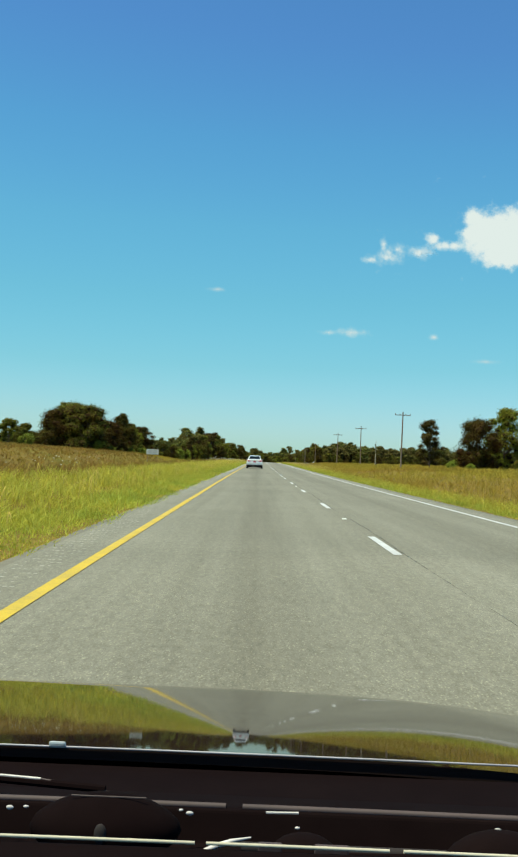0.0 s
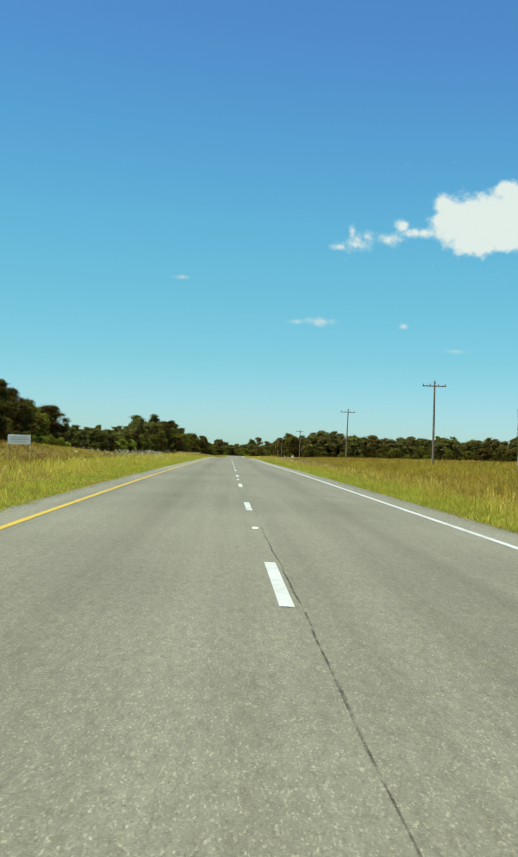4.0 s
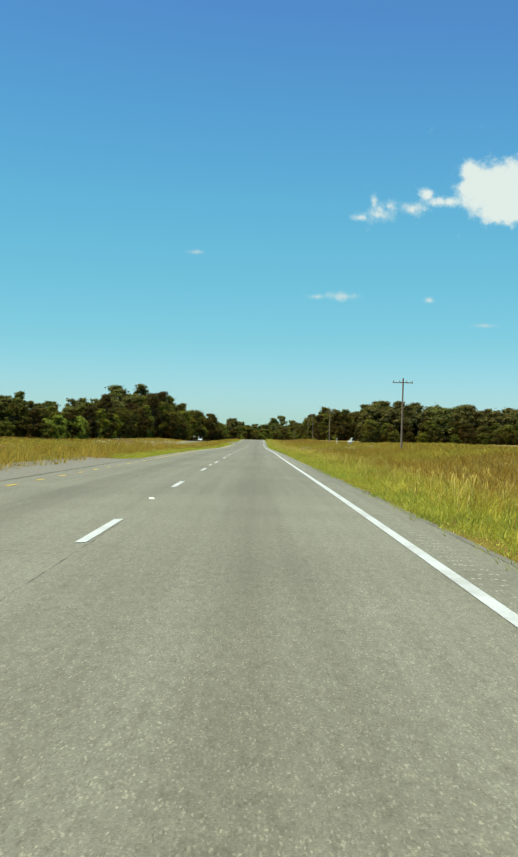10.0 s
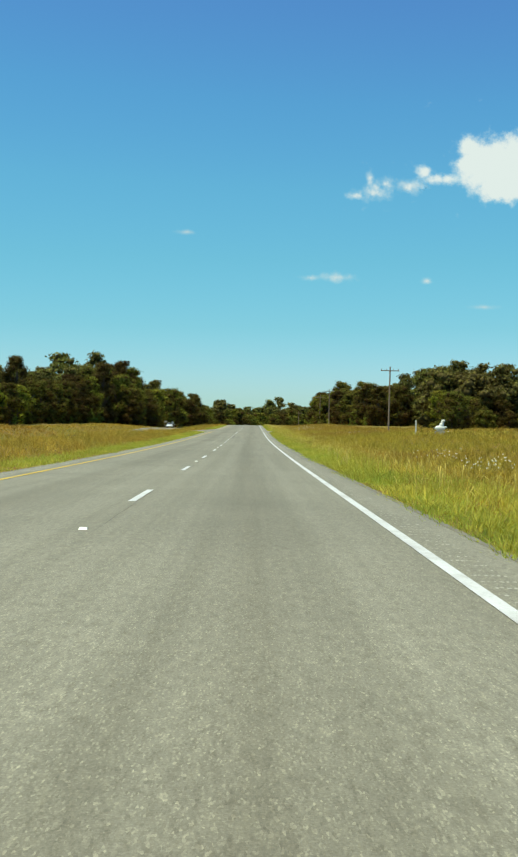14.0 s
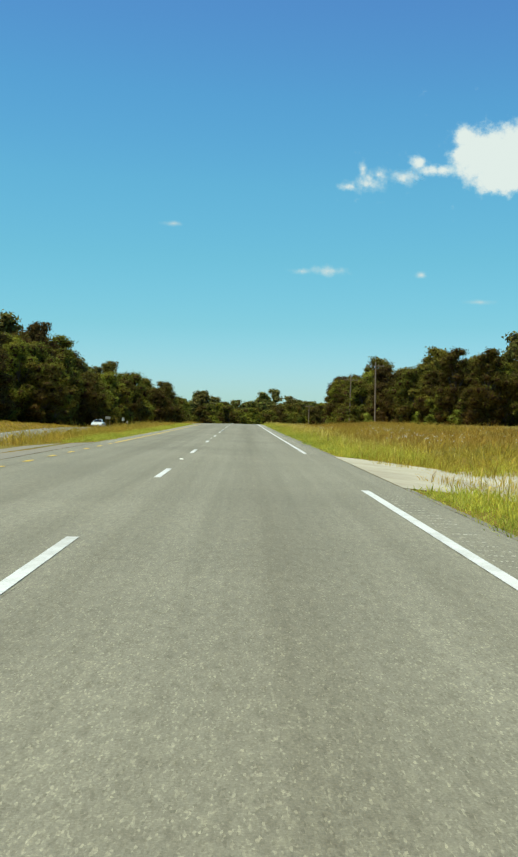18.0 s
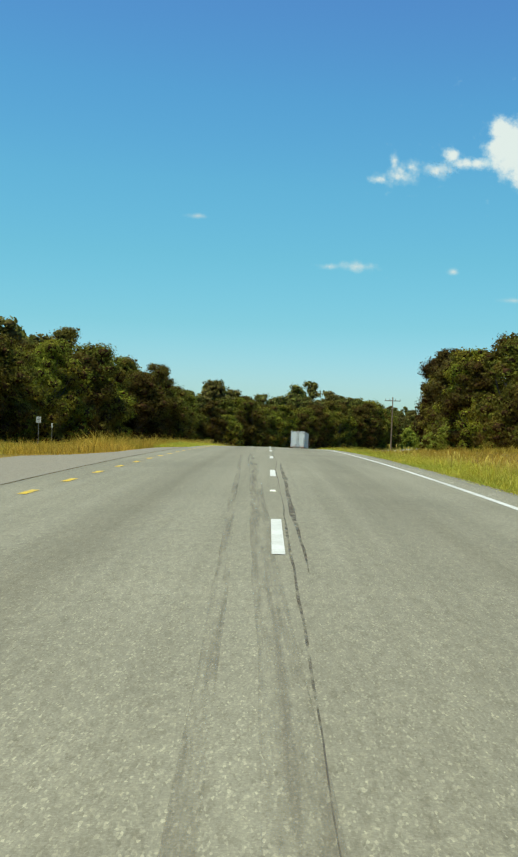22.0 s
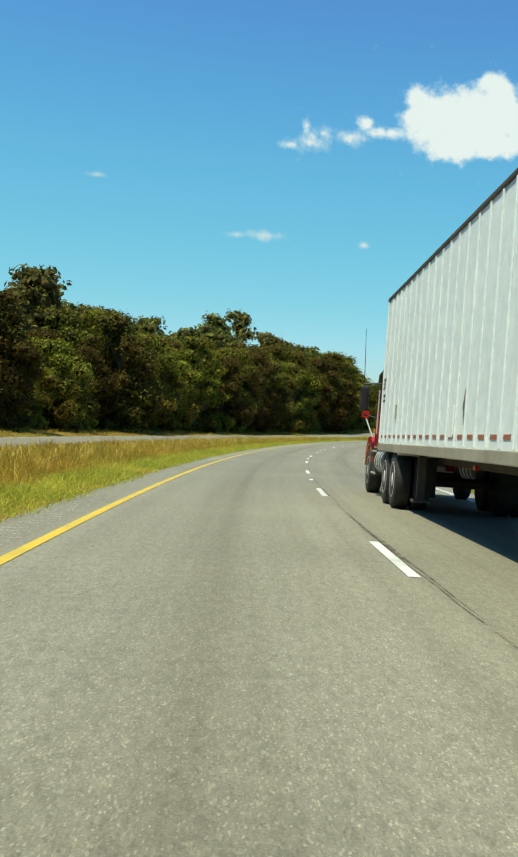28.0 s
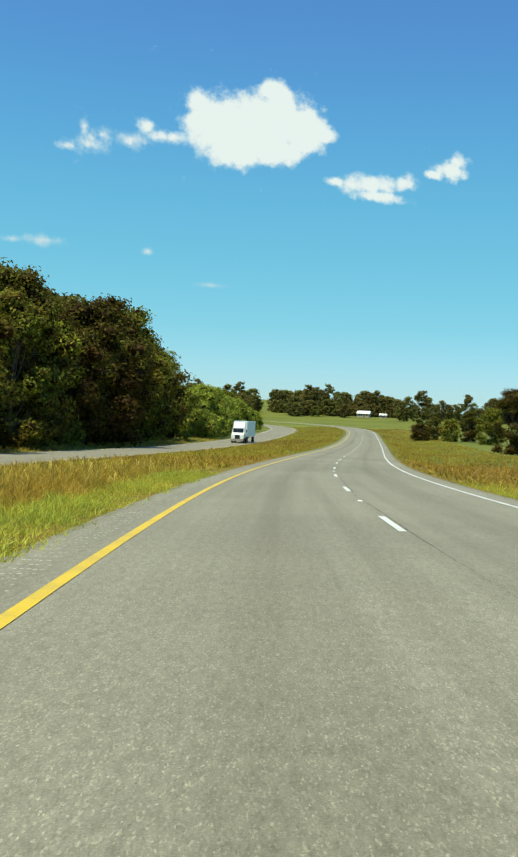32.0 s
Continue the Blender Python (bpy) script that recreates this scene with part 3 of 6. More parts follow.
TAGS = {
    "oak": ("broad dark green oak at the edge of the wood", "tree"), "maple": ("tall full-leaved deciduous tree of the roadside wood", "tree"),
    "round": ("round bushy green tree in the meadow", "tree"), "poplar": ("slender tall green tree rising over the wood", "tree"),
    "pale": ("light green young tree before the darker wood", "tree"), "bush": ("pale green shrub at the foot of the wood", "shrub"),
    "pine": ("dark pine with a bare lower trunk", "tree"), "thicket": ("dense dark green shrub in the wood's edge", "shrub"),
}
used = set()
MIXED = ["oak", "maple", "poplar", "oak", "maple", "maple", "round"]
tree_rng = random.Random(5)


def tree(kind, s, off, scale=1.0, group="trees of the roadside wood"):
    p = at(s, off, -0.15) if abs(off) <= 110 else at(s, 110 * (1 if off > 0 else -1), -0.15)
    if abs(off) > 110:
        q = road_at(s)
        p = Vector((float(q[0] + off * math.cos(q[3])), float(q[1] - off * math.sin(q[3])), p.z))
    plant(kind, p, scale, group)


def plant(kind, p, scale, group):
    k = scale * tree_rng.uniform(0.93, 1.07)
    k *= NATURAL[kind]
    m = Matrix.LocRotScale(p, Euler((0, 0, tree_rng.uniform(0, 6.28))), Vector((k * tree_rng.uniform(0.9, 1.15), k, k * tree_rng.uniform(0.92, 1.1))))
    ob = TREES[kind]
    if kind in used:
        ob = copy_thing(ob, m @ Matrix.Diagonal((1 / ob.scale.x, 1 / ob.scale.y, 1 / ob.scale.z, 1)))
    else:
        used.add(kind)
        ob.matrix_basis = m
        tagged(ob, TAGS[kind][0], TAGS[kind][1], group)


def wood(s0, s1, edge, side, rows, gap, kinds, scale=1.0):
    """A wood whose edge runs along the road; edge gives its distance from the road at a place."""
    size = scale if callable(scale) else lambda s: scale
    for row in range(rows):
        s = s0
        while s < s1:
            off = edge(s) + row * gap * 0.95 + tree_rng.uniform(-1.6, 1.6)
            k = tree_rng.choice(kinds)
            tree(k, s, side * off, size(s) * (0.96 + 0.06 * row) * tree_rng.uniform(0.92, 1.08))
            s += gap * tree_rng.uniform(0.8, 1.25)
    s = s0
    while s < s1:
        tree(tree_rng.choice(["bush", "thicket", "thicket", "pale"]), s, side * (edge(s) - tree_rng.uniform(0.0, 2.0)), tree_rng.uniform(0.6, 1.35))
        s += tree_rng.uniform(5, 10)


def back(kind, s, off, scale=1.0):
    """A tree deep in the wood, kept for the one joined mesh of the far woods."""
    q = road_at(s)
    o = max(-110, min(110, off))
    back_at((float(q[0] + off * math.cos(q[3])), float(q[1] - off * math.sin(q[3])), float(q[2] + lie(s, o)) - 0.2), kind, scale)


def back_at(p, kind, scale):
    FAR_WOODS.append((kind, p, tree_rng.uniform(0, 6.28), scale * tree_rng.uniform(0.85, 1.15), scale * tree_rng.uniform(0.88, 1.12)))


FAR_WOODS = []


def back_wood(s0, s1, edge, side, rows, start, gap, scale):
    for row in range(rows):
        s = s0
        while s < s1:
            back(tree_rng.choice(MIXED), s, side * (edge(s) + start + row * gap + tree_rng.uniform(-2, 2)), scale(s))
            s += gap * tree_rng.uniform(0.8, 1.2)


def left_edge(s):
    return float(np.interp(s, [560, 640, 760, 900, 1000, 1096, 1160, 1230], [54, 46, 45, 44, 37.5, 35, 36, 39]))


def right_edge(s):
    return float(np.interp(s, [600, 700, 760, 800, 860, 930], [60, 36, 30, 27, 26, 30]))


def left_height(s):
    """How high the wood beyond the opposite carriageway stands, in metres."""
    return float(np.interp(s, [566, 625, 660, 700, 735, 760, 790, 808, 828, 850, 866, 905, 960, 985, 1004, 1017, 1034, 1060, 1100, 1145, 1200, 1232],
                           [9.2, 9.7, 12.2, 13, 15, 17.5, 20, 25, 25, 19, 20, 24, 23, 20, 17, 15.5, 21, 20, 21.5, 25, 27, 22]))


def left_size(s):
    return left_height(s) / (12.6 if s < 985 else 14.4)


wood(566, 985, left_edge, -1, 2, 7.5, MIXED, left_size)
wood(985, 1214, left_edge, -1, 2, 6.6, ["oak", "maple", "oak", "maple", "oak"], left_size)
back_wood(570, 1222, left_edge, -1, 2, 14, 8.0, lambda s: left_height(s) / 17.5)
wood(706, 740, right_edge, 1, 2, 6.5, MIXED, 0.95)
wood(740, 900, right_edge, 1, 2, 6.5, MIXED + ["pine", "pine", "pine"], lambda s: float(np.interp(s, [740, 762, 780, 800, 815, 840, 915], [0.95, 0.82, 0.9, 1.1, 1.38, 1.15, 1.32])))
back_wood(700, 900, right_edge, 1, 2, 13, 8.0, lambda s: 0.85)
# the wood's face across the meadow, on either side
for i in range(32):
    for row in range(3):
        back(tree_rng.choice(MIXED), 572 + row * 6 + tree_rng.uniform(-4, 4), -62 - i * 4.6, 0.66)
    tree("thicket", 562 + tree_rng.uniform(-3, 3), -60 - i * 4.6, 1.0)
for i in range(38):
    for row in range(4):
        kind = tree_rng.choice(["oak", "round", "oak", "maple", "round"])
        (tree if row == 0 and i < 18 else back)(kind, 625 + i * 0.7 + row * 6 + tree_rng.uniform(-4, 4), 38 + i * 4.6 + tree_rng.uniform(-2, 2), (0.92 if kind == "round" else 0.685) + 0.04 * row)
    tree("thicket", 618 + i * 0.7 + tree_rng.uniform(-3, 3), 38 + i * 4.6, 0.9)
tree("oak", 775, -39, 1.3)
tree("maple", 781, -37.5, 1.15)
# single trees and groups of the first stretch
for k, s, off, sc in (("round", 603, 34, 0.9), ("round", 293, -53, 2.1), ("round", 299, -58, 2.2), ("round", 296, -62, 1.9), ("round", 304, -50, 1.7), ("bush", 290, -49, 1.2), ("thicket", 262, -64, 1.5), ("thicket", 268, -70, 1.6), ("bush", 256, -62, 1.4), ("thicket", 274, -61, 1.2),
                      ("pine", 172, 28.5, 0.62), ("round", 176, 38, 1.45), ("oak", 182, 44, 1.15), ("round", 170, 48, 1.4), ("oak", 190, 53, 1.1), ("bush", 165, 31, 0.55), ("thicket", 330, 52, 0.8), ("round", 338, 58, 0.6), ("thicket", 326, 57, 0.8), ("bush", 334, 62, 1.0),
                      ("bush", 168, 35, 0.5), ("thicket", 162, 42, 0.6), ("bush", 160, 46, 0.6)):
    tree(k, s, off, sc, "single trees in the meadow")
for i in range(34):
    s = 236 + i * 5.2
    if i > 13:
        back(tree_rng.choice(["oak", "round", "maple"]), s, -62 - tree_rng.uniform(0, 6), 0.8)
    if i > 13:
        tree(tree_rng.choice(["round", "oak", "round", "maple"]), s, -50 - tree_rng.uniform(-3, 8), tree_rng.uniform(0.85, 1.15), "hedge of trees along the meadow")
    if i > 9:
        tree(tree_rng.choice(["thicket", "bush"]), s + 3, -46 - tree_rng.uniform(-2, 4), tree_rng.uniform(0.6, 1.0), "hedge of trees along the meadow")
# the bend's far end: pale bushes, then a belt of trees behind the pasture
for k, s, off, sc in (("pale", 1232, -34.5, 1.9), ("pale", 1241, -34.5, 2.1), ("pale", 1251, -34.5, 2.2), ("pale", 1262, -34.5, 2.0), ("pale", 1273, -34.5, 1.7), ("pale", 1284, -34.5, 1.6), ("pale", 1297, -34.0, 1.75), ("pale", 1311, -34.0, 1.55), ("pale", 1327, -33.5, 1.35), ("pale", 1344, -33, 1.1), ("bush", 1212, -32.5, 0.8), ("bush", 1240, -34, 0.8), ("oak", 1240, -47, 1.2), ("maple", 1252, -50, 1.05), ("oak", 1266, -48, 1.0), ("maple", 1284, -49, 1.0), ("oak", 1300, -49, 1.05), ("oak", 1318, -47, 1.1), ("maple", 1334, -45, 1.0),
                      ("oak", 1322, -56, 1.0), ("maple", 1331, -53, 0.95), ("oak", 1342, -51, 1.0), ("maple", 1353, -49, 1.02), ("oak", 1363, -46, 1.08), ("oak", 1373, -43, 1.1), ("maple", 1384, -40, 1.0), ("round", 1392, -37, 1.2), ("oak", 1402, -36, 0.78), ("round", 1414, -34, 0.95), ("thicket", 1380, -36, 1.5), ("thicket", 1396, -33, 1.4), ("thicket", 1362, -39, 1.5)):
    tree(k, s, off, sc, "trees at the wood's end")


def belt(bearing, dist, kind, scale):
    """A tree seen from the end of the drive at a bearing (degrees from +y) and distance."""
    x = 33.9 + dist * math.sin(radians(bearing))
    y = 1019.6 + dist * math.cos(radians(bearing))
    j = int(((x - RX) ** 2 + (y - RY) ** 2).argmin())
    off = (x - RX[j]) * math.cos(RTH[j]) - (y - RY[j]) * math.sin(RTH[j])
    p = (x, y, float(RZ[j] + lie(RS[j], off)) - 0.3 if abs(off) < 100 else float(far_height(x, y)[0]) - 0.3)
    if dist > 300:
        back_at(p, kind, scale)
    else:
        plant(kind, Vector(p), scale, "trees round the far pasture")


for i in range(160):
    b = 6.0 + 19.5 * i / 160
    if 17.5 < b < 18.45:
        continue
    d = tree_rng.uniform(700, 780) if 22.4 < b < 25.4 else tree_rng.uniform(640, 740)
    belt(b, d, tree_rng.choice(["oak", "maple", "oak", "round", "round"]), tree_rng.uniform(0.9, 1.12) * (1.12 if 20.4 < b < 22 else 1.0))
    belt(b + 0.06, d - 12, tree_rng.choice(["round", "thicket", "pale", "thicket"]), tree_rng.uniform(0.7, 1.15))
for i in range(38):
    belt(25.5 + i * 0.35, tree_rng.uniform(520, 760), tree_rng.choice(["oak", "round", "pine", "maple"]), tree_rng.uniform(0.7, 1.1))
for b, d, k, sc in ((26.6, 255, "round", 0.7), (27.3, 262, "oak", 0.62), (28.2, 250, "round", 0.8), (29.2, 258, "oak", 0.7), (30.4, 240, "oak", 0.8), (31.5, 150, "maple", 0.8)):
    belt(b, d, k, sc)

def build_far_woods():
    """All the trees deep in the woods and beyond the pasture, in one mesh."""
    lv, lf, cv, cf, n, m = [], [], [], [], 0, 0
    for kind, p, turn, k, kz in FAR_WOODS:
        (v, f), core = LOW[SEEDS[kind]]
        c, s = math.cos(turn), math.sin(turn)
        rot = np.array([[c * k, -s * k, 0], [s * k, c * k, 0], [0, 0, kz]])
        lv.append(v @ rot.T + np.array(p))
        lf.append(f + n)
        n += len(v)
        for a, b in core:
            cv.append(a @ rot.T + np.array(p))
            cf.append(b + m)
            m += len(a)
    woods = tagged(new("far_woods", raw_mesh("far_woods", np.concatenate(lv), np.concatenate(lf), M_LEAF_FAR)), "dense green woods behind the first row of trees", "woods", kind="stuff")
    inner = new("painted_shade_core", raw_mesh("painted_shade_core", np.concatenate(cv), np.concatenate(cf), M_CORE_FAR, True))
    inner.parent = woods


build_far_woods()

# ---- clouds: a backdrop far behind everything ----
def cloud_material(name, seed, lobes, thresh, soft, strength, rough, scale):
    """White vapour: round lobes (x, z, width, height in metres from the cloud's middle) frayed by noise."""
    m = bpy.data.materials.new(name)
    m.use_nodes = True
    nt = m.node_tree
    nt.nodes.clear()
    out, em, tr, ms = (nt.nodes.new("ShaderNode" + k) for k in ("OutputMaterial", "Emission", "BsdfTransparent", "MixShader"))
    tc = nt.nodes.new("ShaderNodeTexCoord")
    mp = nt.nodes.new("ShaderNodeMapping")
    mp.inputs["Location"].default_value = (seed, seed * 0.7, 0)
    nt.links.new(tc.outputs["Object"], mp.inputs[0])
    n = node(nt, "ShaderNodeTexNoise", Scale=scale, Detail=6.0, Roughness=0.6)
    nt.links.new(mp.outputs[0], n.inputs["Vector"])
    total = None
    for x, z, w, h in lobes:
        place = nt.nodes.new("ShaderNodeMapping")
        place.vector_type = "TEXTURE"
        place.inputs["Location"].default_value = (x, z, 0)
        place.inputs["Scale"].default_value = (w * 1.35, h * 1.35, 1)
        nt.links.new(tc.outputs["Object"], place.inputs[0])
        grad = nt.nodes.new("ShaderNodeTexGradient")
        grad.gradient_type = "SPHERICAL"
        nt.links.new(place.outputs[0], grad.inputs[0])
        if total is None:
            total = grad.outputs["Fac"]
        else:
            top = nt.nodes.new("ShaderNodeMath")
            top.operation = "SMOOTH_MAX"
            top.inputs[2].default_value = 0.15
            nt.links.new(total, top.inputs[0])
            nt.links.new(grad.outputs["Fac"], top.inputs[1])
            total = top.outputs[0]
    add = nt.nodes.new("ShaderNodeMath")
    add.operation = "MULTIPLY_ADD"
    nt.links.new(n.outputs[0], add.inputs[0])
    add.inputs[1].default_value = rough
    nt.links.new(total, add.inputs[2])
    mr = nt.nodes.new("ShaderNodeMapRange")
    mr.interpolation_type = "SMOOTHSTEP"
    mr.inputs["From Min"].default_value, mr.inputs["From Max"].default_value = thresh + rough * 0.5, thresh + rough * 0.5 + soft
    nt.links.new(add.outputs[0], mr.inputs[0])
    tone = ramp(nt, mr.outputs[0], [(0.0, (0.7, 0.9, 1.0)), (0.8, (0.95, 0.965, 1.0))])
    nt.links.new(tone.outputs[0], em.inputs[0])
    em.inputs[1].default_value = strength
    nt.links.new(mr.outputs[0], ms.inputs[0])
    nt.links.new(tr.outputs[0], ms.inputs[1])
    nt.links.new(em.outputs[0], ms.inputs[2])
    nt.links.new(ms.outputs[0], out.inputs[0])
    return m


def cloud(seed, lobes, label="small white fair-weather cloud in a blue sky", thresh=0.2, soft=0.36, strength=0.72, rough=1.0, scale=0.013):
    """lobes: (x, z, half width, half height) in metres on the sky's backdrop."""
    x0, x1 = min(a - 1.7 * c for a, b, c, d in lobes), max(a + 1.7 * c for a, b, c, d in lobes)
    z0, z1 = min(b - 1.7 * d for a, b, c, d in lobes), max(b + 1.7 * d for a, b, c, d in lobes)
    cx, cz = (x0 + x1) / 2, (z0 + z1) / 2
    bm = bmesh.new()
    bmesh.ops.create_grid(bm, x_segments=1, y_segments=1, size=0.5)
    bmesh.ops.scale(bm, vec=(x1 - x0, z1 - z0, 1), verts=bm.verts)
    me = bpy.data.meshes.new("cloud")
    bm.to_mesh(me)
    bm.free()
    me.materials.append(cloud_material("cloud_vapour", seed * 37.0, [(a - cx, b - cz, c, d) for a, b, c, d in lobes], thresh, soft, strength, rough, scale))
    ob = new("cloud", me)
    ob.matrix_basis = pose(cx, 4640 + 14 * seed, cz, 90, 0, 0)
    tagged(ob, label, "cloud", kind="structure")


cloud(1, [(1039, 1040, 196, 148), (1203, 1089, 188, 142), (1309, 1071, 131, 105), (966, 1061, 107, 92), (1063, 955, 127, 66), (1400, 1060, 62, 34), (1208, 1192, 80, 55), (1197, 989, 156, 71), (917, 1117, 53, 41)], "broad white cumulus cloud with a frayed rim")
cloud(10, [(872, 1020, 62, 32), (812, 1016, 62, 30), (756, 1044, 52, 32)], "ragged white tail of the broad cloud", 0.2, 0.8, 0.72, 1.6, 0.018)
cloud(2, [(691, 962, 78, 40)], thresh=0.2, soft=0.95, strength=0.7, rough=1.6, scale=0.018)
cloud(3, [(538, 935, 92, 46), (584, 971, 46, 36), (462, 918, 58, 22), (522, 994, 22, 40)], "thin ragged wisp of white cloud", 0.22, 1.05, 0.7, 1.8, 0.018)
cloud(4, [(1634, 911, 133, 47), (1546, 902, 76, 47), (1647, 868, 141, 30), (1756, 932, 60, 38), (1470, 905, 60, 20)], "flat white cloud with a thin frayed rim", 0.2, 0.6, 0.72, 1.4, 0.016)
cloud(5, [(1957, 1001, 93, 49), (1993, 1039, 53, 38), (1880, 980, 60, 22)], thresh=0.2, soft=0.6, strength=0.72, rough=1.4, scale=0.016)
cloud(6, [(400, 592, 84, 26), (291, 588, 44, 16)], "faint low streak of cloud", 0.14, 1.25, 0.66, 1.4, 0.02)
cloud(7, [(-223, 766, 48, 13)], "faint low streak of cloud", 0.12, 1.4, 0.62, 1.2, 0.018)
cloud(8, [(776, 588, 26, 18)], "faint low streak of cloud", 0.1, 1.0, 0.66, 1.2, 0.018)
cloud(9, [(1020, 487, 72, 13)], "faint low streak of cloud", 0.12, 1.6, 0.62, 1.2, 0.018)


# ---- poles ----
def build_pole():
    base = new("utility_pole")
    v, f = tube([(0, 0, -0.5), (0, 0, 4), (0, 0, 9.0)], [0.13, 0.115, 0.085], 10)
    p = new("post", raw_mesh("post", v, f, M_POLE, True))
    p.parent = base
    bm = bmesh.new()
    bmesh.ops.create_cube(bm, size=1)
    bmesh.ops.scale(bm, vec=(2.5, 0.09, 0.11), verts=bm.verts)
    bmesh.ops.translate(bm, vec=(0, 0.12, 8.45), verts=bm.verts)
    arm = part("crossarm", bm, M_POLE, base)
    for x in (-1.15, -0.45, 0.45, 1.15):
        bm = bmesh.new()
        bmesh.ops.create_cone(bm, cap_ends=True, segments=8, radius1=0.05, radius2=0.035, depth=0.2)
        bmesh.ops.translate(bm, vec=(x, 0.12, 8.61), verts=bm.verts)
        part("insulator", bm, M_POLE, arm)
    return base


pole = build_pole()
POLES = [(150, 20.5, 1), (223, 21, 1), (316, 22.0, 1.1), (440.5, 20.5, 1.04), (577, 20.5, 1), (750, 24.6, 1.25), (791, 24, 1.26), (872, 18.5, 1.05)]
for i, (s, off, tall) in enumerate(POLES):
    m = Matrix.Translation(at(s, off)) @ pose(0, 0, 0, 0, [0.4, -0.6, 0.8, 0.2][i % 4], yaw_at(s)) @ Matrix.Scale(tall, 4)
    if i == 0:
        pole.matrix_basis = m
        tagged(pole, "weathered wooden power pole with a single crossarm", "utility pole", "power poles beside the road")
    else:
        copy_thing(pole, m)


# ---- marks on the asphalt ----
M_TYRE_MARK = plain("rubbed_tyre_mark", (0.17, 0.146, 0.115), (0.215, 0.19, 0.15), 0.6, 0.75)
M_RUMBLE = plain("rumble_strip_scuff", (0.3, 0.285, 0.235), (0.46, 0.44, 0.38), 2.0, 0.9)
M_REFLECT = plain("reflector_plastic", (0.75, 0.75, 0.7), (0.85, 0.85, 0.8), 8, 0.3)


def worn(m, scale, stretch, low, high):
    """Lets the surface below show through a mark in worn streaks."""
    nt = m.node_tree
    n = noise_tex(nt, scale, 4, 0.7, stretch)
    r = ramp(nt, n.outputs[0], [(low, (0, 0, 0)), (high, (1, 1, 1))])
    ms, tr, out = nt.nodes.new("ShaderNodeMixShader"), nt.nodes.new("ShaderNodeBsdfTransparent"), nt.nodes["Material Output"]
    nt.links.new(r.outputs[0], ms.inputs[0])
    nt.links.new(tr.outputs[0], ms.inputs[1])
    nt.links.new(nt.nodes["Principled BSDF"].outputs[0], ms.inputs[2])
    nt.links.new(ms.outputs[0], out.inputs[0])


worn(M_TYRE_MARK, 3.0, (3, 0.1, 1), 0.42, 1.15)
worn(M_CRACK, 7.0, (1, 0.4, 1), 0.36, 0.72)


def wander(name, s0, s1, off, amp, width, material, seed, label="", dz=0.004, parent=road):
    s = np.arange(s0, s1, 0.7)
    o = (off(s) if callable(off) else off) + amp * np.array([noise.noise((a * 0.12, seed, 0)) + 0.4 * noise.noise((a * 0.9, seed, 2)) for a in s])
    w = width * np.array([0.5 + (0.2 if callable(off) else 0.9) * abs(noise.noise((a * 0.5, seed, 7))) for a in s])
    w = w * np.minimum(1, np.minimum((s - s0) / 5 + 0.05, (s1 - s) / 5 + 0.05))
    v = np.concatenate([grid_world(s, o - w, -CROWN * abs(o) + dz), grid_world(s, o + w, -CROWN * abs(o) + dz)])
    n = len(s)
    i = np.arange(n - 1)
    ob = new(name, raw_mesh(name, v, np.stack([i, i + n, i + n + 1, i + 1], -1), material))
    ob.parent = parent
    return tagged(ob, label)


M_SMEAR = plain("old_tar_smear", (0.13, 0.1, 0.078), (0.18, 0.145, 0.115), 1.5, 0.75)
worn(M_SMEAR, 5.0, (2, 0.25, 1), 0.34, 0.8)
for k in range(72):
    s0 = -20 + k * 15.0
    strong = s0 < 120 or s0 > 625
    if strong or k % 7 not in (2, 5):
        wander("sealed_crack", s0, s0 + (16 if strong else 9 + 5 * abs(noise.noise((k * 1.7, 3, 0)))), 0.1, 0.06, 0.015 if strong else 0.007, M_CRACK, 1.0, "thin dark sealed crack along the lane joint")
for s0, s1, off, w, sd in ((86, 96, 0.2, 0.06, 13), (98, 112, 0.22, 0.05, 3), (424, 437, 0.2, 0.05, 4), (534, 548, 0.16, 0.13, 5), (636.5, 648.5, 0.07, 0.07, 6), (662, 676, 0.16, 0.05, 16), (706, 728, 0.22, 0.05, 7), (744, 790, 0.2, 0.03, 9), (803, 818, 0.02, 0.09, 8), (900, 912, 0.1, 0.04, 11)):
    wander("tar_patch", s0, s1, off, 0.06, w, M_SMEAR if w > 0.06 else M_CRACK, sd * 3.3, "dark tar smear beside the lane dashes", 0.005)
for off, w, sd in ((-0.4, 0.09, 21), (-0.06, 0.2, 22)):
    wander("tyre_mark", 696, 738, lambda a, off=off: off - 0.021 * (a - 704), 0.03, w, M_TYRE_MARK, sd * 1.7, "faint dark tyre mark on the asphalt", 0.003)
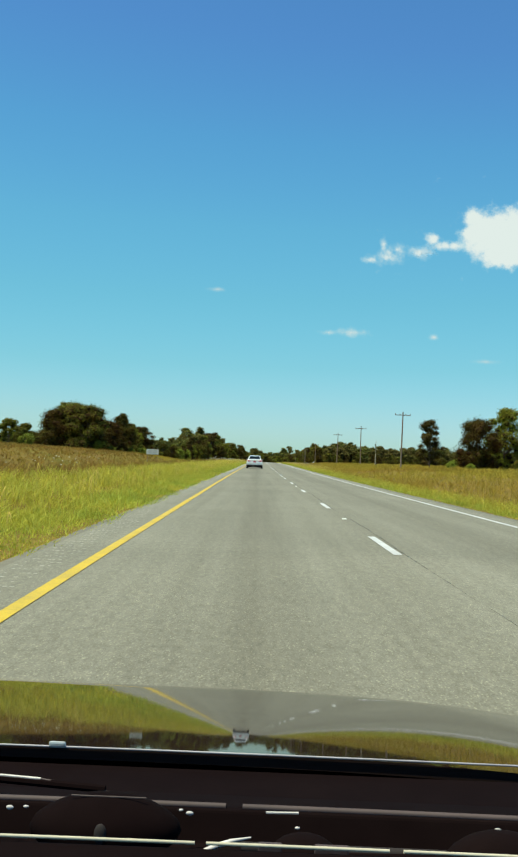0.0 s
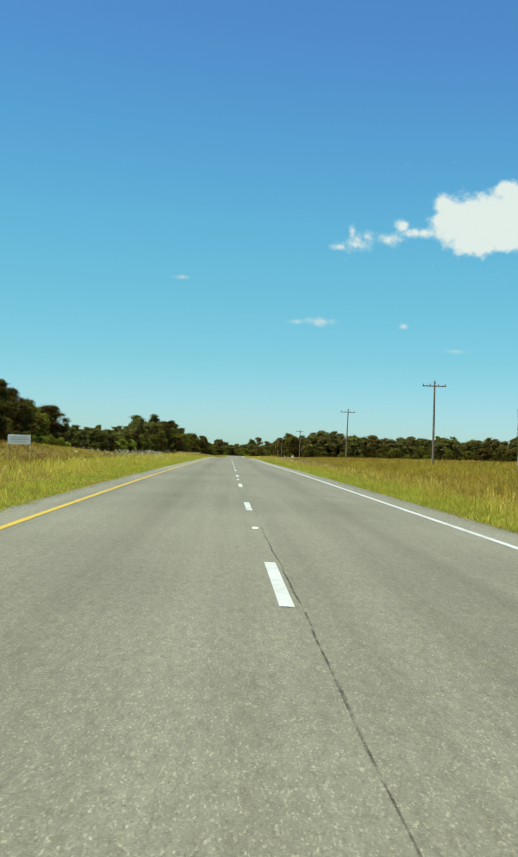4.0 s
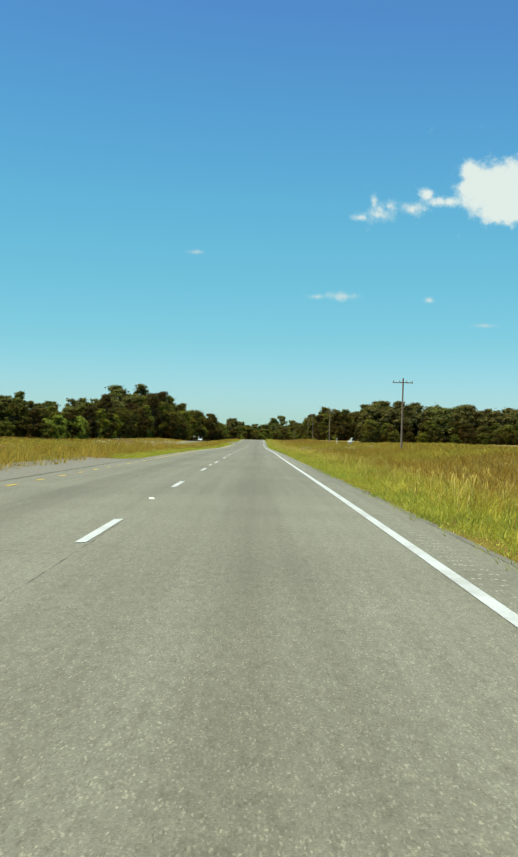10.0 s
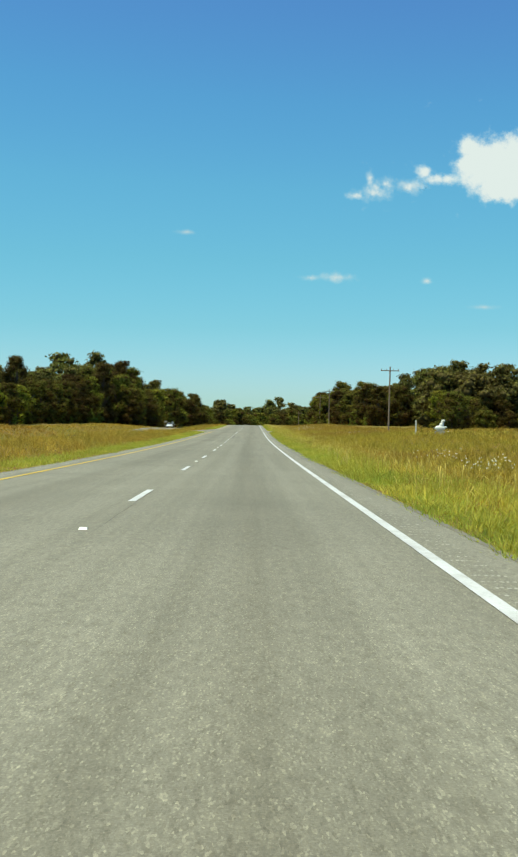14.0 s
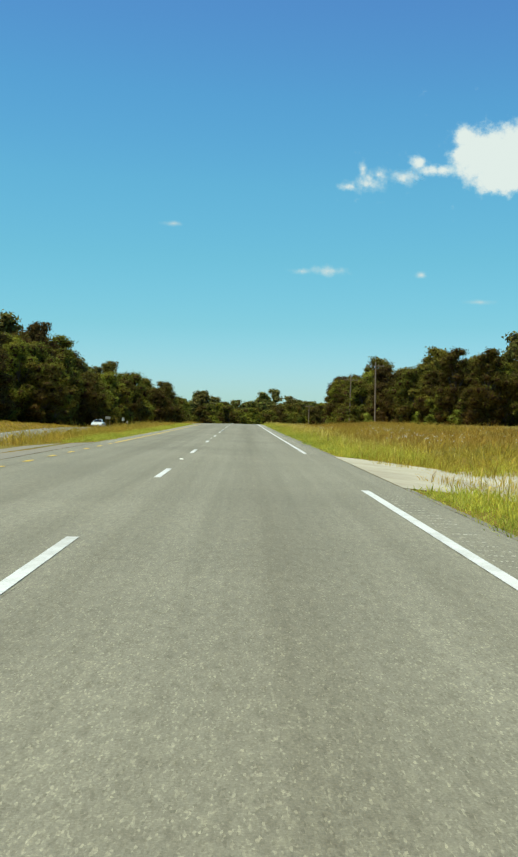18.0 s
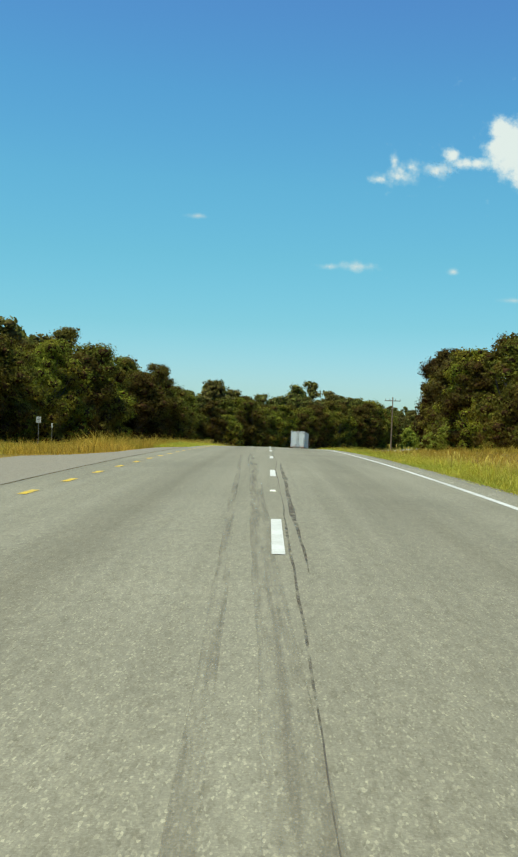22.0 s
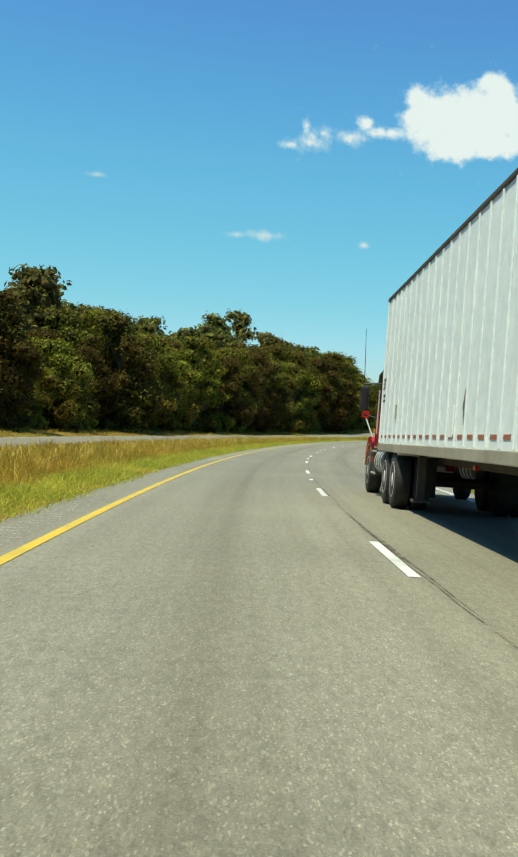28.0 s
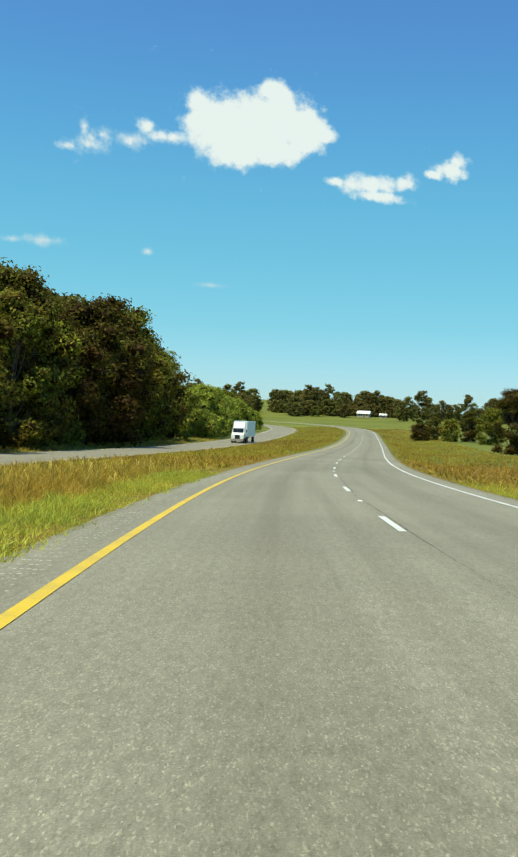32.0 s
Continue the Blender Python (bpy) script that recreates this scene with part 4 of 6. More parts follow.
for s, a, b in ((225.0, 0.05, 2.5), (225.0, 2.72, 4.2), (792.6, -3.1, -1.4), (237.0, 0.68, 0.98)):
    oo = np.arange(a, b, 0.25)
    ss = s + 0.12 * np.array([noise.noise((q * 1.1, s, 0)) for q in oo])
    ww = (0.24 if s < 230 else 0.08) + 0.08 * np.array([abs(noise.noise((q * 2.0, s, 4))) for q in oo])
    v = np.concatenate([grid_world(ss - ww, oo, -CROWN * abs(oo) + 0.0045), grid_world(ss + ww, oo, -CROWN * abs(oo) + 0.0045)])
    i = np.arange(len(oo) - 1)
    ob = new("cross_crack", raw_mesh("cross_crack", v, np.stack([i, i + 1, i + 1 + len(oo), i + len(oo)], -1), M_CRACK))
    ob.parent = road
    tagged(ob, "dark tarred joint across the lane")


def scuffs(name, off0, off1, skip, label):
    rng = np.random.default_rng(4)
    vs, fs, n = [], [], 0
    s = -18.0
    while s < 1060:
        s += 0.34
        if any(a < s < b for a, b in skip):
            continue
        a, b = off0 + rng.uniform(-0.04, 0.04), off1 + rng.uniform(-0.04, 0.04)
        bits = 6
        for k in range(bits):
            lo = (k + rng.uniform(0.0, 0.25)) / bits
            hi = (k + rng.uniform(0.45, 0.85)) / bits
            if rng.random() < 0.25:
                continue
            lo, hi = a + (b - a) * lo, a + (b - a) * hi
            q, h = s + rng.uniform(-0.03, 0.03), rng.uniform(0.012, 0.034)
            for ss, oo, dz in ((q - h, lo, 0.002), (q - h, hi, 0.002), (q, hi, 0.006), (q, lo, 0.006), (q + h, hi, 0.002), (q + h, lo, 0.002)):
                vs.append((ss, oo, dz))
            fs += [(n, n + 1, n + 2, n + 3), (n + 3, n + 2, n + 4, n + 5)]
            n += 6
    v = np.array(vs)
    ob = new(name, raw_mesh(name, grid_world(v[:, 0], v[:, 1], -CROWN * abs(v[:, 1]) + v[:, 2]), np.array(fs), M_RUMBLE))
    ob.parent = road
    tagged(ob, label, kind="stuff")


scuffs("rumble_strip", -4.2, -3.82, CROSS, "scuffed rumble strip in the median-side shoulder")
scuffs("rumble_strip", 3.68, 3.98, [(583, 600)], "scuffed rumble strip in the outer shoulder")
refl = bpy.data.meshes.new("reflector")
bm = bmesh.new()
bmesh.ops.create_cube(bm, size=1)
for v in bm.verts:
    v.co = Vector((v.co.x * (0.095 if v.co.z < 0 else 0.078), v.co.y * (0.09 if v.co.z < 0 else 0.05), v.co.z * 0.022 + 0.011))
bm.to_mesh(refl)
bm.free()
refl.materials.append(M_REFLECT)
for k in range(-1, 48):
    s = k * 2 * PERIOD + DASH + 4.6 + (PERIOD if k >= 30 else 0)
    ob = new("reflector", refl)
    ob.matrix_basis = Matrix.Translation(at(s, -0.02, 0.004)) @ pose(0, 0, 0, 0, 0, yaw_at(s))
    ob.parent = road


# ---- vehicle helpers ----
def box(cx, cy, cz, sx, sy, sz, bevel=0.0, seg=2):
    bm = bmesh.new()
    bmesh.ops.create_cube(bm, size=1)
    bmesh.ops.scale(bm, vec=(sx, sy, sz), verts=bm.verts)
    bmesh.ops.translate(bm, vec=(cx, cy, cz), verts=bm.verts)
    if bevel:
        bmesh.ops.bevel(bm, geom=bm.edges[:], offset=bevel, segments=seg, affect="EDGES", profile=0.6)
    return bm


def prism(profile, x0, x1, bevel=0.0, taper=None, seg=3):
    """A side outline of (y, z) points drawn out from x0 to x1; taper narrows it with height: (z low, z high, share)."""
    bm = bmesh.new()
    a = [bm.verts.new((x0, y, z)) for y, z in profile]
    b = [bm.verts.new((x1, y, z)) for y, z in profile]
    n = len(profile)
    bm.faces.new(a)
    bm.faces.new(b[::-1])
    for i in range(n):
        bm.faces.new((a[i], b[i], b[(i + 1) % n], a[(i + 1) % n]))
    if taper:
        z0, z1, k = taper
        mid = (x0 + x1) / 2
        for v in bm.verts:
            u = min(1, max(0, (v.co.z - z0) / (z1 - z0)))
            v.co.x = mid + (v.co.x - mid) * (1 - u * (1 - k))
    bmesh.ops.recalc_face_normals(bm, faces=bm.faces[:])
    if bevel:
        bmesh.ops.bevel(bm, geom=bm.edges[:], offset=bevel, segments=seg, affect="EDGES", profile=0.6, clamp_overlap=True)
    return bm


def rod(p, q, r, seg=10, r2=None):
    p, q = Vector(p), Vector(q)
    bm = bmesh.new()
    bmesh.ops.create_cone(bm, cap_ends=True, segments=seg, radius1=r, radius2=r if r2 is None else r2, depth=(q - p).length)
    m = Matrix.Translation((p + q) / 2) @ (q - p).to_track_quat("Z", "Y").to_matrix().to_4x4()
    bmesh.ops.transform(bm, matrix=m, verts=bm.verts)
    return bm


def lathe_x(profile, seg=28):
    """A wheel-like body about the x axis, from (x, radius) points."""
    bm = bmesh.new()
    rings = []
    for x, r in profile:
        rings.append([bm.verts.new((x, r * math.cos(2 * math.pi * k / seg), r * math.sin(2 * math.pi * k / seg))) for k in range(seg)])
    for a, b in zip(rings[:-1], rings[1:]):
        for k in range(seg):
            bm.faces.new((a[k], a[(k + 1) % seg], b[(k + 1) % seg], b[k]))
    bm.faces.new(rings[0][::-1])
    bm.faces.new(rings[-1])
    bmesh.ops.recalc_face_normals(bm, faces=bm.faces[:])
    for f in bm.faces:
        f.smooth = True
    return bm


def gloss(name, c1, c2, rough=0.3, metal=0.0, coat=0.0):
    m = plain(name, c1, c2, 2.0, rough, metal)
    m.node_tree.nodes["Principled BSDF"].inputs["Coat Weight"].default_value = coat
    return m


M_TRAILER = plain("white_trailer_panel", (0.78, 0.85, 0.88), (0.86, 0.92, 0.94), 0.5, 0.5, bumps=0.002)
M_TRAILER_DOOR = plain("white_door_panel", (0.77, 0.81, 0.82), (0.85, 0.89, 0.9), 0.6, 0.45)
M_RIB = plain("white_rib", (0.82, 0.88, 0.9), (0.9, 0.94, 0.95), 1.0, 0.4)
M_RAIL = plain("dirty_aluminium_rail", (0.32, 0.28, 0.22), (0.5, 0.46, 0.38), 1.2, 0.55, 0.3)
M_STEEL = plain("grimy_steel", (0.05, 0.04, 0.035), (0.1, 0.085, 0.07), 2.0, 0.75, 0.2)
M_HARDWARE = plain("rusty_door_hardware", (0.12, 0.085, 0.055), (0.24, 0.19, 0.13), 6.0, 0.7, 0.3)
M_ALU = plain("bright_aluminium", (0.62, 0.62, 0.6), (0.75, 0.75, 0.73), 3.0, 0.42, 0.45)
M_RIM = plain("pale_steel_wheel", (0.72, 0.72, 0.7), (0.86, 0.86, 0.84), 4.0, 0.45, 0.1)
M_RUBBER = plain("tyre_rubber", (0.018, 0.016, 0.015), (0.04, 0.036, 0.032), 5.0, 0.85)
M_RED = gloss("red_cab_paint", (0.42, 0.012, 0.012), (0.5, 0.02, 0.018), 0.28, 0.0, 0.6)
M_BLACK = plain("black_plastic", (0.012, 0.011, 0.011), (0.028, 0.026, 0.025), 4.0, 0.5)
M_GLASS = gloss("dark_window_glass", (0.012, 0.015, 0.017), (0.02, 0.024, 0.026), 0.06)
M_REDLENS = gloss("red_lamp_lens", (0.5, 0.018, 0.018), (0.6, 0.025, 0.025), 0.22)
M_INSERT = gloss("pale_lamp_insert", (0.6, 0.42, 0.38), (0.7, 0.52, 0.48), 0.25)
M_AMBER = gloss("amber_lamp_lens", (0.85, 0.3, 0.02), (0.9, 0.36, 0.03), 0.22)
M_TAPE_RED = plain("red_reflective_tape", (0.5, 0.03, 0.03), (0.6, 0.05, 0.045), 5, 0.4)
M_TAPE_WHITE = plain("white_reflective_tape", (0.75, 0.75, 0.7), (0.85, 0.85, 0.8), 5, 0.4)
M_CARWHITE = gloss("white_car_paint", (0.78, 0.8, 0.8), (0.84, 0.86, 0.86), 0.25, 0.0, 0.6)
M_CARDARK = gloss("dark_blue_car_paint", (0.02, 0.022, 0.035), (0.03, 0.032, 0.05), 0.25, 0.0, 0.6)
M_BUMPER = plain("dull_black_bumper", (0.008, 0.006, 0.006), (0.018, 0.013, 0.012), 4.0, 0.9, 0.0, 0.15)
M_PLATE = plain("red_number_plate", (0.5, 0.06, 0.1), (0.6, 0.1, 0.14), 9, 0.5)
M_DARKRED = plain("brown_red_tape", (0.3, 0.1, 0.07), (0.42, 0.16, 0.11), 5, 0.5)


def wheel(parent, x, y, r, width, out, rim=M_ALU, name="wheel"):
    """A tyre with its rim; out is +1 when its face looks to +x."""
    hub = new(name)
    hub.parent = parent
    hub.matrix_basis = pose(x, y, r)
    w = width / 2
    part("tyre", lathe_x([(-w, r * 0.62), (-w, r * 0.9), (-w * 0.8, r), (w * 0.8, r), (w, r * 0.9), (w, r * 0.62)]), M_RUBBER, hub)
    o = out * w
    part("rim", lathe_x([(o * 0.98, r * 0.62), (o * 1.03, r * 0.6), (o * 0.55, r * 0.5), (o * 0.4, r * 0.3), (o * 1.0, r * 0.24), (o * 1.02, 0.02)]), rim, hub)
    return hub


def stand(s_rear, s_front, off):
    """The pose of a vehicle whose rear and front stand at two places along the road; y runs forward."""
    p, q = at(s_rear, off), at(s_front, off)
    f = (q - p).normalized()
    r = f.cross(Vector((0, 0, 1))).normalized()
    tilt = -CROWN if off > 0 else CROWN
    r = (r + Vector((0, 0, tilt if abs(off) < 5 else 0))).normalized()
    u = r.cross(f)
    m = Matrix((r, f, u)).transposed().to_4x4()
    m.translation = p
    return m


# ---- the semi-trailer ----
def build_trailer():
    t = new("semi_trailer")
    L, W, Z0, Z1 = 16.15, 1.295, 1.14, 4.08
    for sgn in (-1, 1):
        x = sgn * (W - 0.02)
        wall = part("side_wall", box(x, L / 2, (Z0 + Z1) / 2, 0.04, L - 0.1, Z1 - Z0), M_TRAILER, t, "white corrugated side wall with grey streaks")
        n = 26
        for i in range(n + 1):
            y = 0.12 + i * (L - 0.24) / n
            part("rib", box(sgn * (W + 0.012), y, (Z0 + Z1) / 2, 0.026, 0.055, Z1 - Z0 - 0.06, 0.006, 1), M_RIB, wall)
        part("bottom_rail", box(sgn * (W - 0.01), L / 2, 1.085, 0.07, L, 0.15, 0.012), M_RAIL, t, "dirty grey aluminium bottom rail")
        part("top_rail", box(sgn * (W - 0.005), L / 2, Z1 + 0.02, 0.06, L, 0.07, 0.015), M_STEEL, t, "dark worn top rail")
        for i in range(n):
            y = 0.12 + (i + 0.5) * (L - 0.24) / n
            part("tape_strip", box(sgn * (W + 0.003), y, 1.3, 0.008, 0.3, 0.055), M_DARKRED, wall)
        for y in (2.9, 8.1):
            part("side_marker_lamp", box(sgn * (W - 0.3), y, 0.92, 0.05, 0.14, 0.06, 0.01), M_REDLENS, t)
        part("frame_rail", box(sgn * 0.5, L / 2, 0.98, 0.1, L - 0.5, 0.22), M_STEEL, t)
        for y in (12.6,):
            leg = part("landing_leg", box(sgn * 0.95, y, 0.62, 0.14, 0.14, 0.85, 0.01), M_STEEL, t)
            part("foot", box(sgn * 0.95, y, 0.22, 0.3, 0.3, 0.05, 0.01), M_STEEL, leg)
        part("mudflap", box(sgn * 0.93, 1.25, 0.62, 0.62, 0.02, 0.72), M_BLACK, t)
        for y in (2.2, 3.45):
            for k, xx in enumerate((1.12, 0.78)):
                wheel(t, sgn * xx, y, 0.51, 0.29, sgn, M_RIM)
    for y in (2.2, 3.45):
        part("axle", rod((-0.95, y, 0.51), (0.95, y, 0.51), 0.07), M_STEEL, t)
    part("suspension_slider", box(0, 2.8, 0.82, 1.2, 2.6, 0.16, 0.02), M_STEEL, t)
    part("air_tank", rod((-0.45, 4.6, 0.8), (0.45, 4.6, 0.8), 0.13, 14), M_STEEL, t)
    part("roof", box(0, L / 2, Z1 + 0.03, 2 * W - 0.1, L - 0.06, 0.05), M_TRAILER, t)
    part("floor", box(0, L / 2, 1.1, 2 * W - 0.12, L - 0.06, 0.05), M_STEEL, t)
    part("front_wall", box(0, L - 0.03, (Z0 + Z1) / 2, 2 * W - 0.06, 0.05, Z1 - Z0, 0.01), M_TRAILER, t)
    # rear
    for sgn in (-1, 1):
        part("rear_post", box(sgn * (W - 0.05), -0.0, (Z0 + Z1) / 2, 0.11, 0.09, Z1 - Z0, 0.012), M_TRAILER, t)
        door = part("rear_door", box(sgn * (W - 0.11) / 2, 0.0, 2.58, W - 0.13, 0.05, 2.8, 0.008), M_TRAILER_DOOR, t, "white swing door with rusty lock rod")
        for z in (1.36, 1.84, 2.26, 2.68, 3.78):
            h = part("hinge", box(sgn * (W - 0.13), -0.045, z, 0.26, 0.025, 0.05, 0.006), M_HARDWARE, door)
        xr = sgn * 0.17
        part("lock_rod", rod((xr, -0.06, 1.05), (xr, -0.06, 4.0), 0.017), M_HARDWARE, door)
        for z in (1.12, 2.55, 3.92):
            part("rod_bracket", box(xr, -0.06, z, 0.08, 0.05, 0.16 if z != 2.55 else 0.07, 0.008), M_HARDWARE, door)
        part("lock_handle", box(sgn * 0.36, -0.075, 1.5, 0.42, 0.022, 0.028, 0.005), M_HARDWARE, door)
        part("handle_catch", box(sgn * 0.36, -0.06, 1.49, 0.06, 0.04, 0.2, 0.008), M_HARDWARE, door)
        for i, c in enumerate((M_TAPE_RED, M_TAPE_RED)):
            part("tape_strip", box(sgn * (0.55 + i * 0.42), -0.03, 1.235, 0.24, 0.008, 0.05), c, door)
        part("lamp_box", box(sgn * (W - 0.2), -0.01, 1.0, 0.4, 0.1, 0.15, 0.01), M_HARDWARE, t)
        for xx in (0.08, 0.3):
            part("tail_lamp", rod((sgn * (W - xx), -0.055, 1.0), (sgn * (W - xx), -0.085, 1.0), 0.055, 16), M_REDLENS, t)
        part("guard_post", box(sgn * 0.62, 0.02, 0.78, 0.1, 0.08, 0.42, 0.01), M_RAIL, t)
        part("header_strip", box(sgn * 0.98, -0.04, Z1 - 0.015, 0.5, 0.02, 0.075), M_STEEL, t)
        part("header_strip", box(sgn * 0.35, -0.04, Z1 - 0.015, 0.34, 0.02, 0.075), M_STEEL, t)
        part("marker_lamp", box(sgn * 0.26, -0.055, Z1 - 0.012, 0.11, 0.02, 0.035, 0.006), M_REDLENS, t)
    part("marker_lamp", box(0, -0.055, Z1 - 0.012, 0.11, 0.02, 0.035, 0.006), M_REDLENS, t)
    part("door_seal", box(0, -0.032, 2.58, 0.03, 0.012, 2.76), M_RAIL, t)
    part("header", box(0, 0.0, Z1 + 0.0, 2 * W, 0.08, 0.12, 0.012), M_TRAILER, t)
    part("sill", box(0, 0.0, 1.06, 2 * W, 0.1, 0.2, 0.012), M_RAIL, t, "grey metal rear sill")
    part("number_plate", box(-0.98, -0.03, 0.8, 0.31, 0.012, 0.16), M_TAPE_WHITE, t)
    guard = part("underride_guard", box(0, 0.0, 0.56, 2.46, 0.1, 0.11, 0.012), M_RAIL, t, "rear guard bar with red and white bands")
    for i in range(14):
        part("band", box(-1.14 + i * 0.1755, -0.054, 0.56, 0.17, 0.006, 0.085), M_TAPE_RED if i % 2 == 0 else M_TAPE_WHITE, guard)
    # lettering near the front: trailer length, and small unreadable plates
    cu = bpy.data.curves.new("length_mark", "FONT")
    cu.body, cu.size, cu.extrude = "53'", 0.32, 0.002
    cu.materials.append(M_STEEL)
    tx = new("length_mark", cu)
    tx.parent = t
    tx.matrix_basis = pose(-W - 0.006, L - 0.12, 2.25, 90, 0, -90)
    for z in (2.12, 2.02):
        part("small_mark", box(-W - 0.004, L - 0.4, z, 0.006, 0.34, 0.05), M_STEEL, t)
    part("placard", box(-W - 0.006, L - 2.4, 1.75, 0.02, 0.34, 0.26, 0.004), M_RAIL, t)
    part("scrape", prism([(7.5, 1.7), (7.6, 1.9), (7.7, 1.68), (7.6, 1.45)], -W - 0.008, -W + 0.002), M_HARDWARE, t, "rusty scrape on the side wall")
    part("repair_plate", box(-W - 0.004, 8.42, 1.5, 0.012, 0.3, 0.42, 0.004), M_RIB, t)
    return tagged(t, "white ribbed-side box semi-trailer with double rear doors", "trailer")


# ---- the red tractor ----
def build_tractor():
    t = new("truck_tractor")
    for sgn in (-1, 1):
        part("chassis_rail", box(sgn * 0.43, 3.1, 0.95, 0.1, 6.4, 0.24), M_STEEL, t)
        for y in (0.75, 2.05):
            for xx in (1.1, 0.76):
                wheel(t, sgn * xx, y, 0.52, 0.29, sgn, M_RIM)
        wheel(t, sgn * 1.04, 6.1, 0.52, 0.3, sgn, M_ALU)
        tank = part("fuel_tank", rod((sgn * 0.92, 3.0, 0.78), (sgn * 0.92, 4.35, 0.78), 0.31, 24), M_ALU, t, "polished aluminium fuel tank")
        for y in (3.3, 3.68, 4.05):
            part("strap", rod((sgn * 0.92, y - 0.03, 0.78), (sgn * 0.92, y + 0.03, 0.78), 0.32, 24), M_STEEL, tank)
        step = part("step_box", box(sgn * 1.0, 4.85, 0.75, 0.36, 0.75, 0.62, 0.03), M_BLACK, t)
        for z in (0.5, 0.98):
            part("tread", box(sgn * 1.14, 4.85, z, 0.14, 0.72, 0.035, 0.008), M_ALU, step)
        part("rear_mudflap", box(sgn * 0.74, 0.02, 0.62, 0.36, 0.02, 0.7), M_BLACK, t)
        part("flap_bracket", box(sgn * 0.95, -0.05, 1.0, 0.65, 0.05, 0.05), M_ALU, t)
        # fender, door, window, mirrors
        part("fender", prism([(5.35, 0.75), (5.4, 1.12), (5.68, 1.3), (6.4, 1.3), (6.85, 1.05), (6.95, 0.62), (6.72, 0.6), (6.6, 0.92), (6.3, 1.1), (5.9, 1.1), (5.6, 0.9), (5.52, 0.7)],
                             sgn * 0.72, sgn * 1.2, 0.03), M_RED, t)
        part("side_window", prism([(4.32, 2.08), (4.38, 2.72), (4.95, 2.68), (5.15, 2.02)], sgn * 1.185, sgn * 1.2, 0.0), M_GLASS, t)
        part("door_seam", box(sgn * 1.196, 4.2, 1.95, 0.01, 0.02, 1.6), M_BLACK, t)
        part("door_handle", box(sgn * 1.21, 4.4, 1.72, 0.03, 0.2, 0.05, 0.01), M_BLACK, t)
        part("sleeper_badge", box(sgn * 1.2, 3.4, 1.62, 0.01, 0.2, 0.45), M_RAIL, t)
        part("marker_lamp", box(sgn * 1.215, 4.95, 1.42, 0.03, 0.14, 0.09, 0.012), M_AMBER, t)
        part("grab_rail", rod((sgn * 1.24, 4.18, 1.35), (sgn * 1.24, 4.18, 2.3), 0.016), M_ALU, t)
        mirror = part("wing_mirror", box(sgn * 1.47, 5.2, 2.14, 0.2, 0.12, 0.56, 0.045), M_BLACK, t, "tall black wing mirror")
        part("mirror_arm", rod((sgn * 1.16, 5.1, 2.5), (sgn * 1.49, 5.2, 2.47), 0.022), M_BLACK, mirror)
        part("mirror_arm", rod((sgn * 1.16, 5.15, 1.72), (sgn * 1.47, 5.2, 1.78), 0.018), M_BLACK, mirror)
        part("antenna", rod((sgn * 1.49, 5.2, 2.4), (sgn * 1.55, 5.1, 3.7), 0.01, 6, 0.004), M_BLACK, mirror)
        bowl = part("convex_mirror", rod((sgn * 1.3, 6.44, 1.82), (sgn * 1.3, 6.52, 1.82), 0.1, 18, 0.06), M_RED, t, "round fender mirror with a red back")
        part("mirror_stalk", rod((sgn * 1.12, 6.2, 1.28), (sgn * 1.29, 6.48, 1.75), 0.016), M_ALU, bowl)
        part("head_lamp", box(sgn * 0.95, 7.28, 1.0, 0.3, 0.1, 0.24, 0.03), M_TAPE_WHITE, t)
        part("exhaust_stack", rod((sgn * 1.0, 2.55, 1.2), (sgn * 1.0, 2.55, 3.3), 0.07, 14), M_ALU, t)
    for y in (0.75, 2.05, 6.1):
        part("axle", rod((-0.95, y, 0.52), (0.95, y, 0.52), 0.075), M_STEEL, t)
    part("fifth_wheel", box(0, 1.5, 1.1, 0.95, 0.9, 0.07, 0.02), M_STEEL, t)
    part("hood", prism([(5.0, 1.05), (5.0, 2.02), (5.6, 1.94), (6.9, 1.62), (7.25, 1.4), (7.32, 0.75), (6.9, 0.7)], -0.84, 0.84, 0.06, (1.0, 2.0, 0.86)), M_RED, t)
    part("bumper", box(0, 7.35, 0.55, 2.35, 0.22, 0.42, 0.05), M_ALU, t)
    part("grille", box(0, 7.3, 1.12, 0.9, 0.06, 0.7, 0.03), M_BLACK, t)
    part("cab", prism([(2.75, 1.0), (2.75, 3.2), (4.3, 3.06), (4.75, 2.85), (5.2, 2.05), (5.25, 1.0)], -1.18, 1.18, 0.09, (2.0, 3.2, 0.9)), M_RED, t, "red sleeper cab")
    part("roof_fairing", prism([(2.72, 3.1), (2.72, 4.0), (3.1, 3.98), (4.1, 3.35), (4.5, 3.0)], -1.08, 1.08, 0.1, (3.0, 4.0, 0.84)), M_RED, t)
    for sgn in (-1, 1):
        part("side_fairing", prism([(2.25, 1.1), (2.3, 3.75), (2.75, 3.9), (2.78, 1.1)], sgn * 1.13, sgn * 1.18, 0.012), M_RED, t)
    part("windscreen", prism([(4.8, 2.86), (5.24, 2.08), (5.27, 2.09), (4.84, 2.9)], -1.0, 1.0, 0.0), M_GLASS, t)
    part("sun_visor", box(0, 4.98, 2.88, 2.0, 0.32, 0.04, 0.015), M_RED, t)
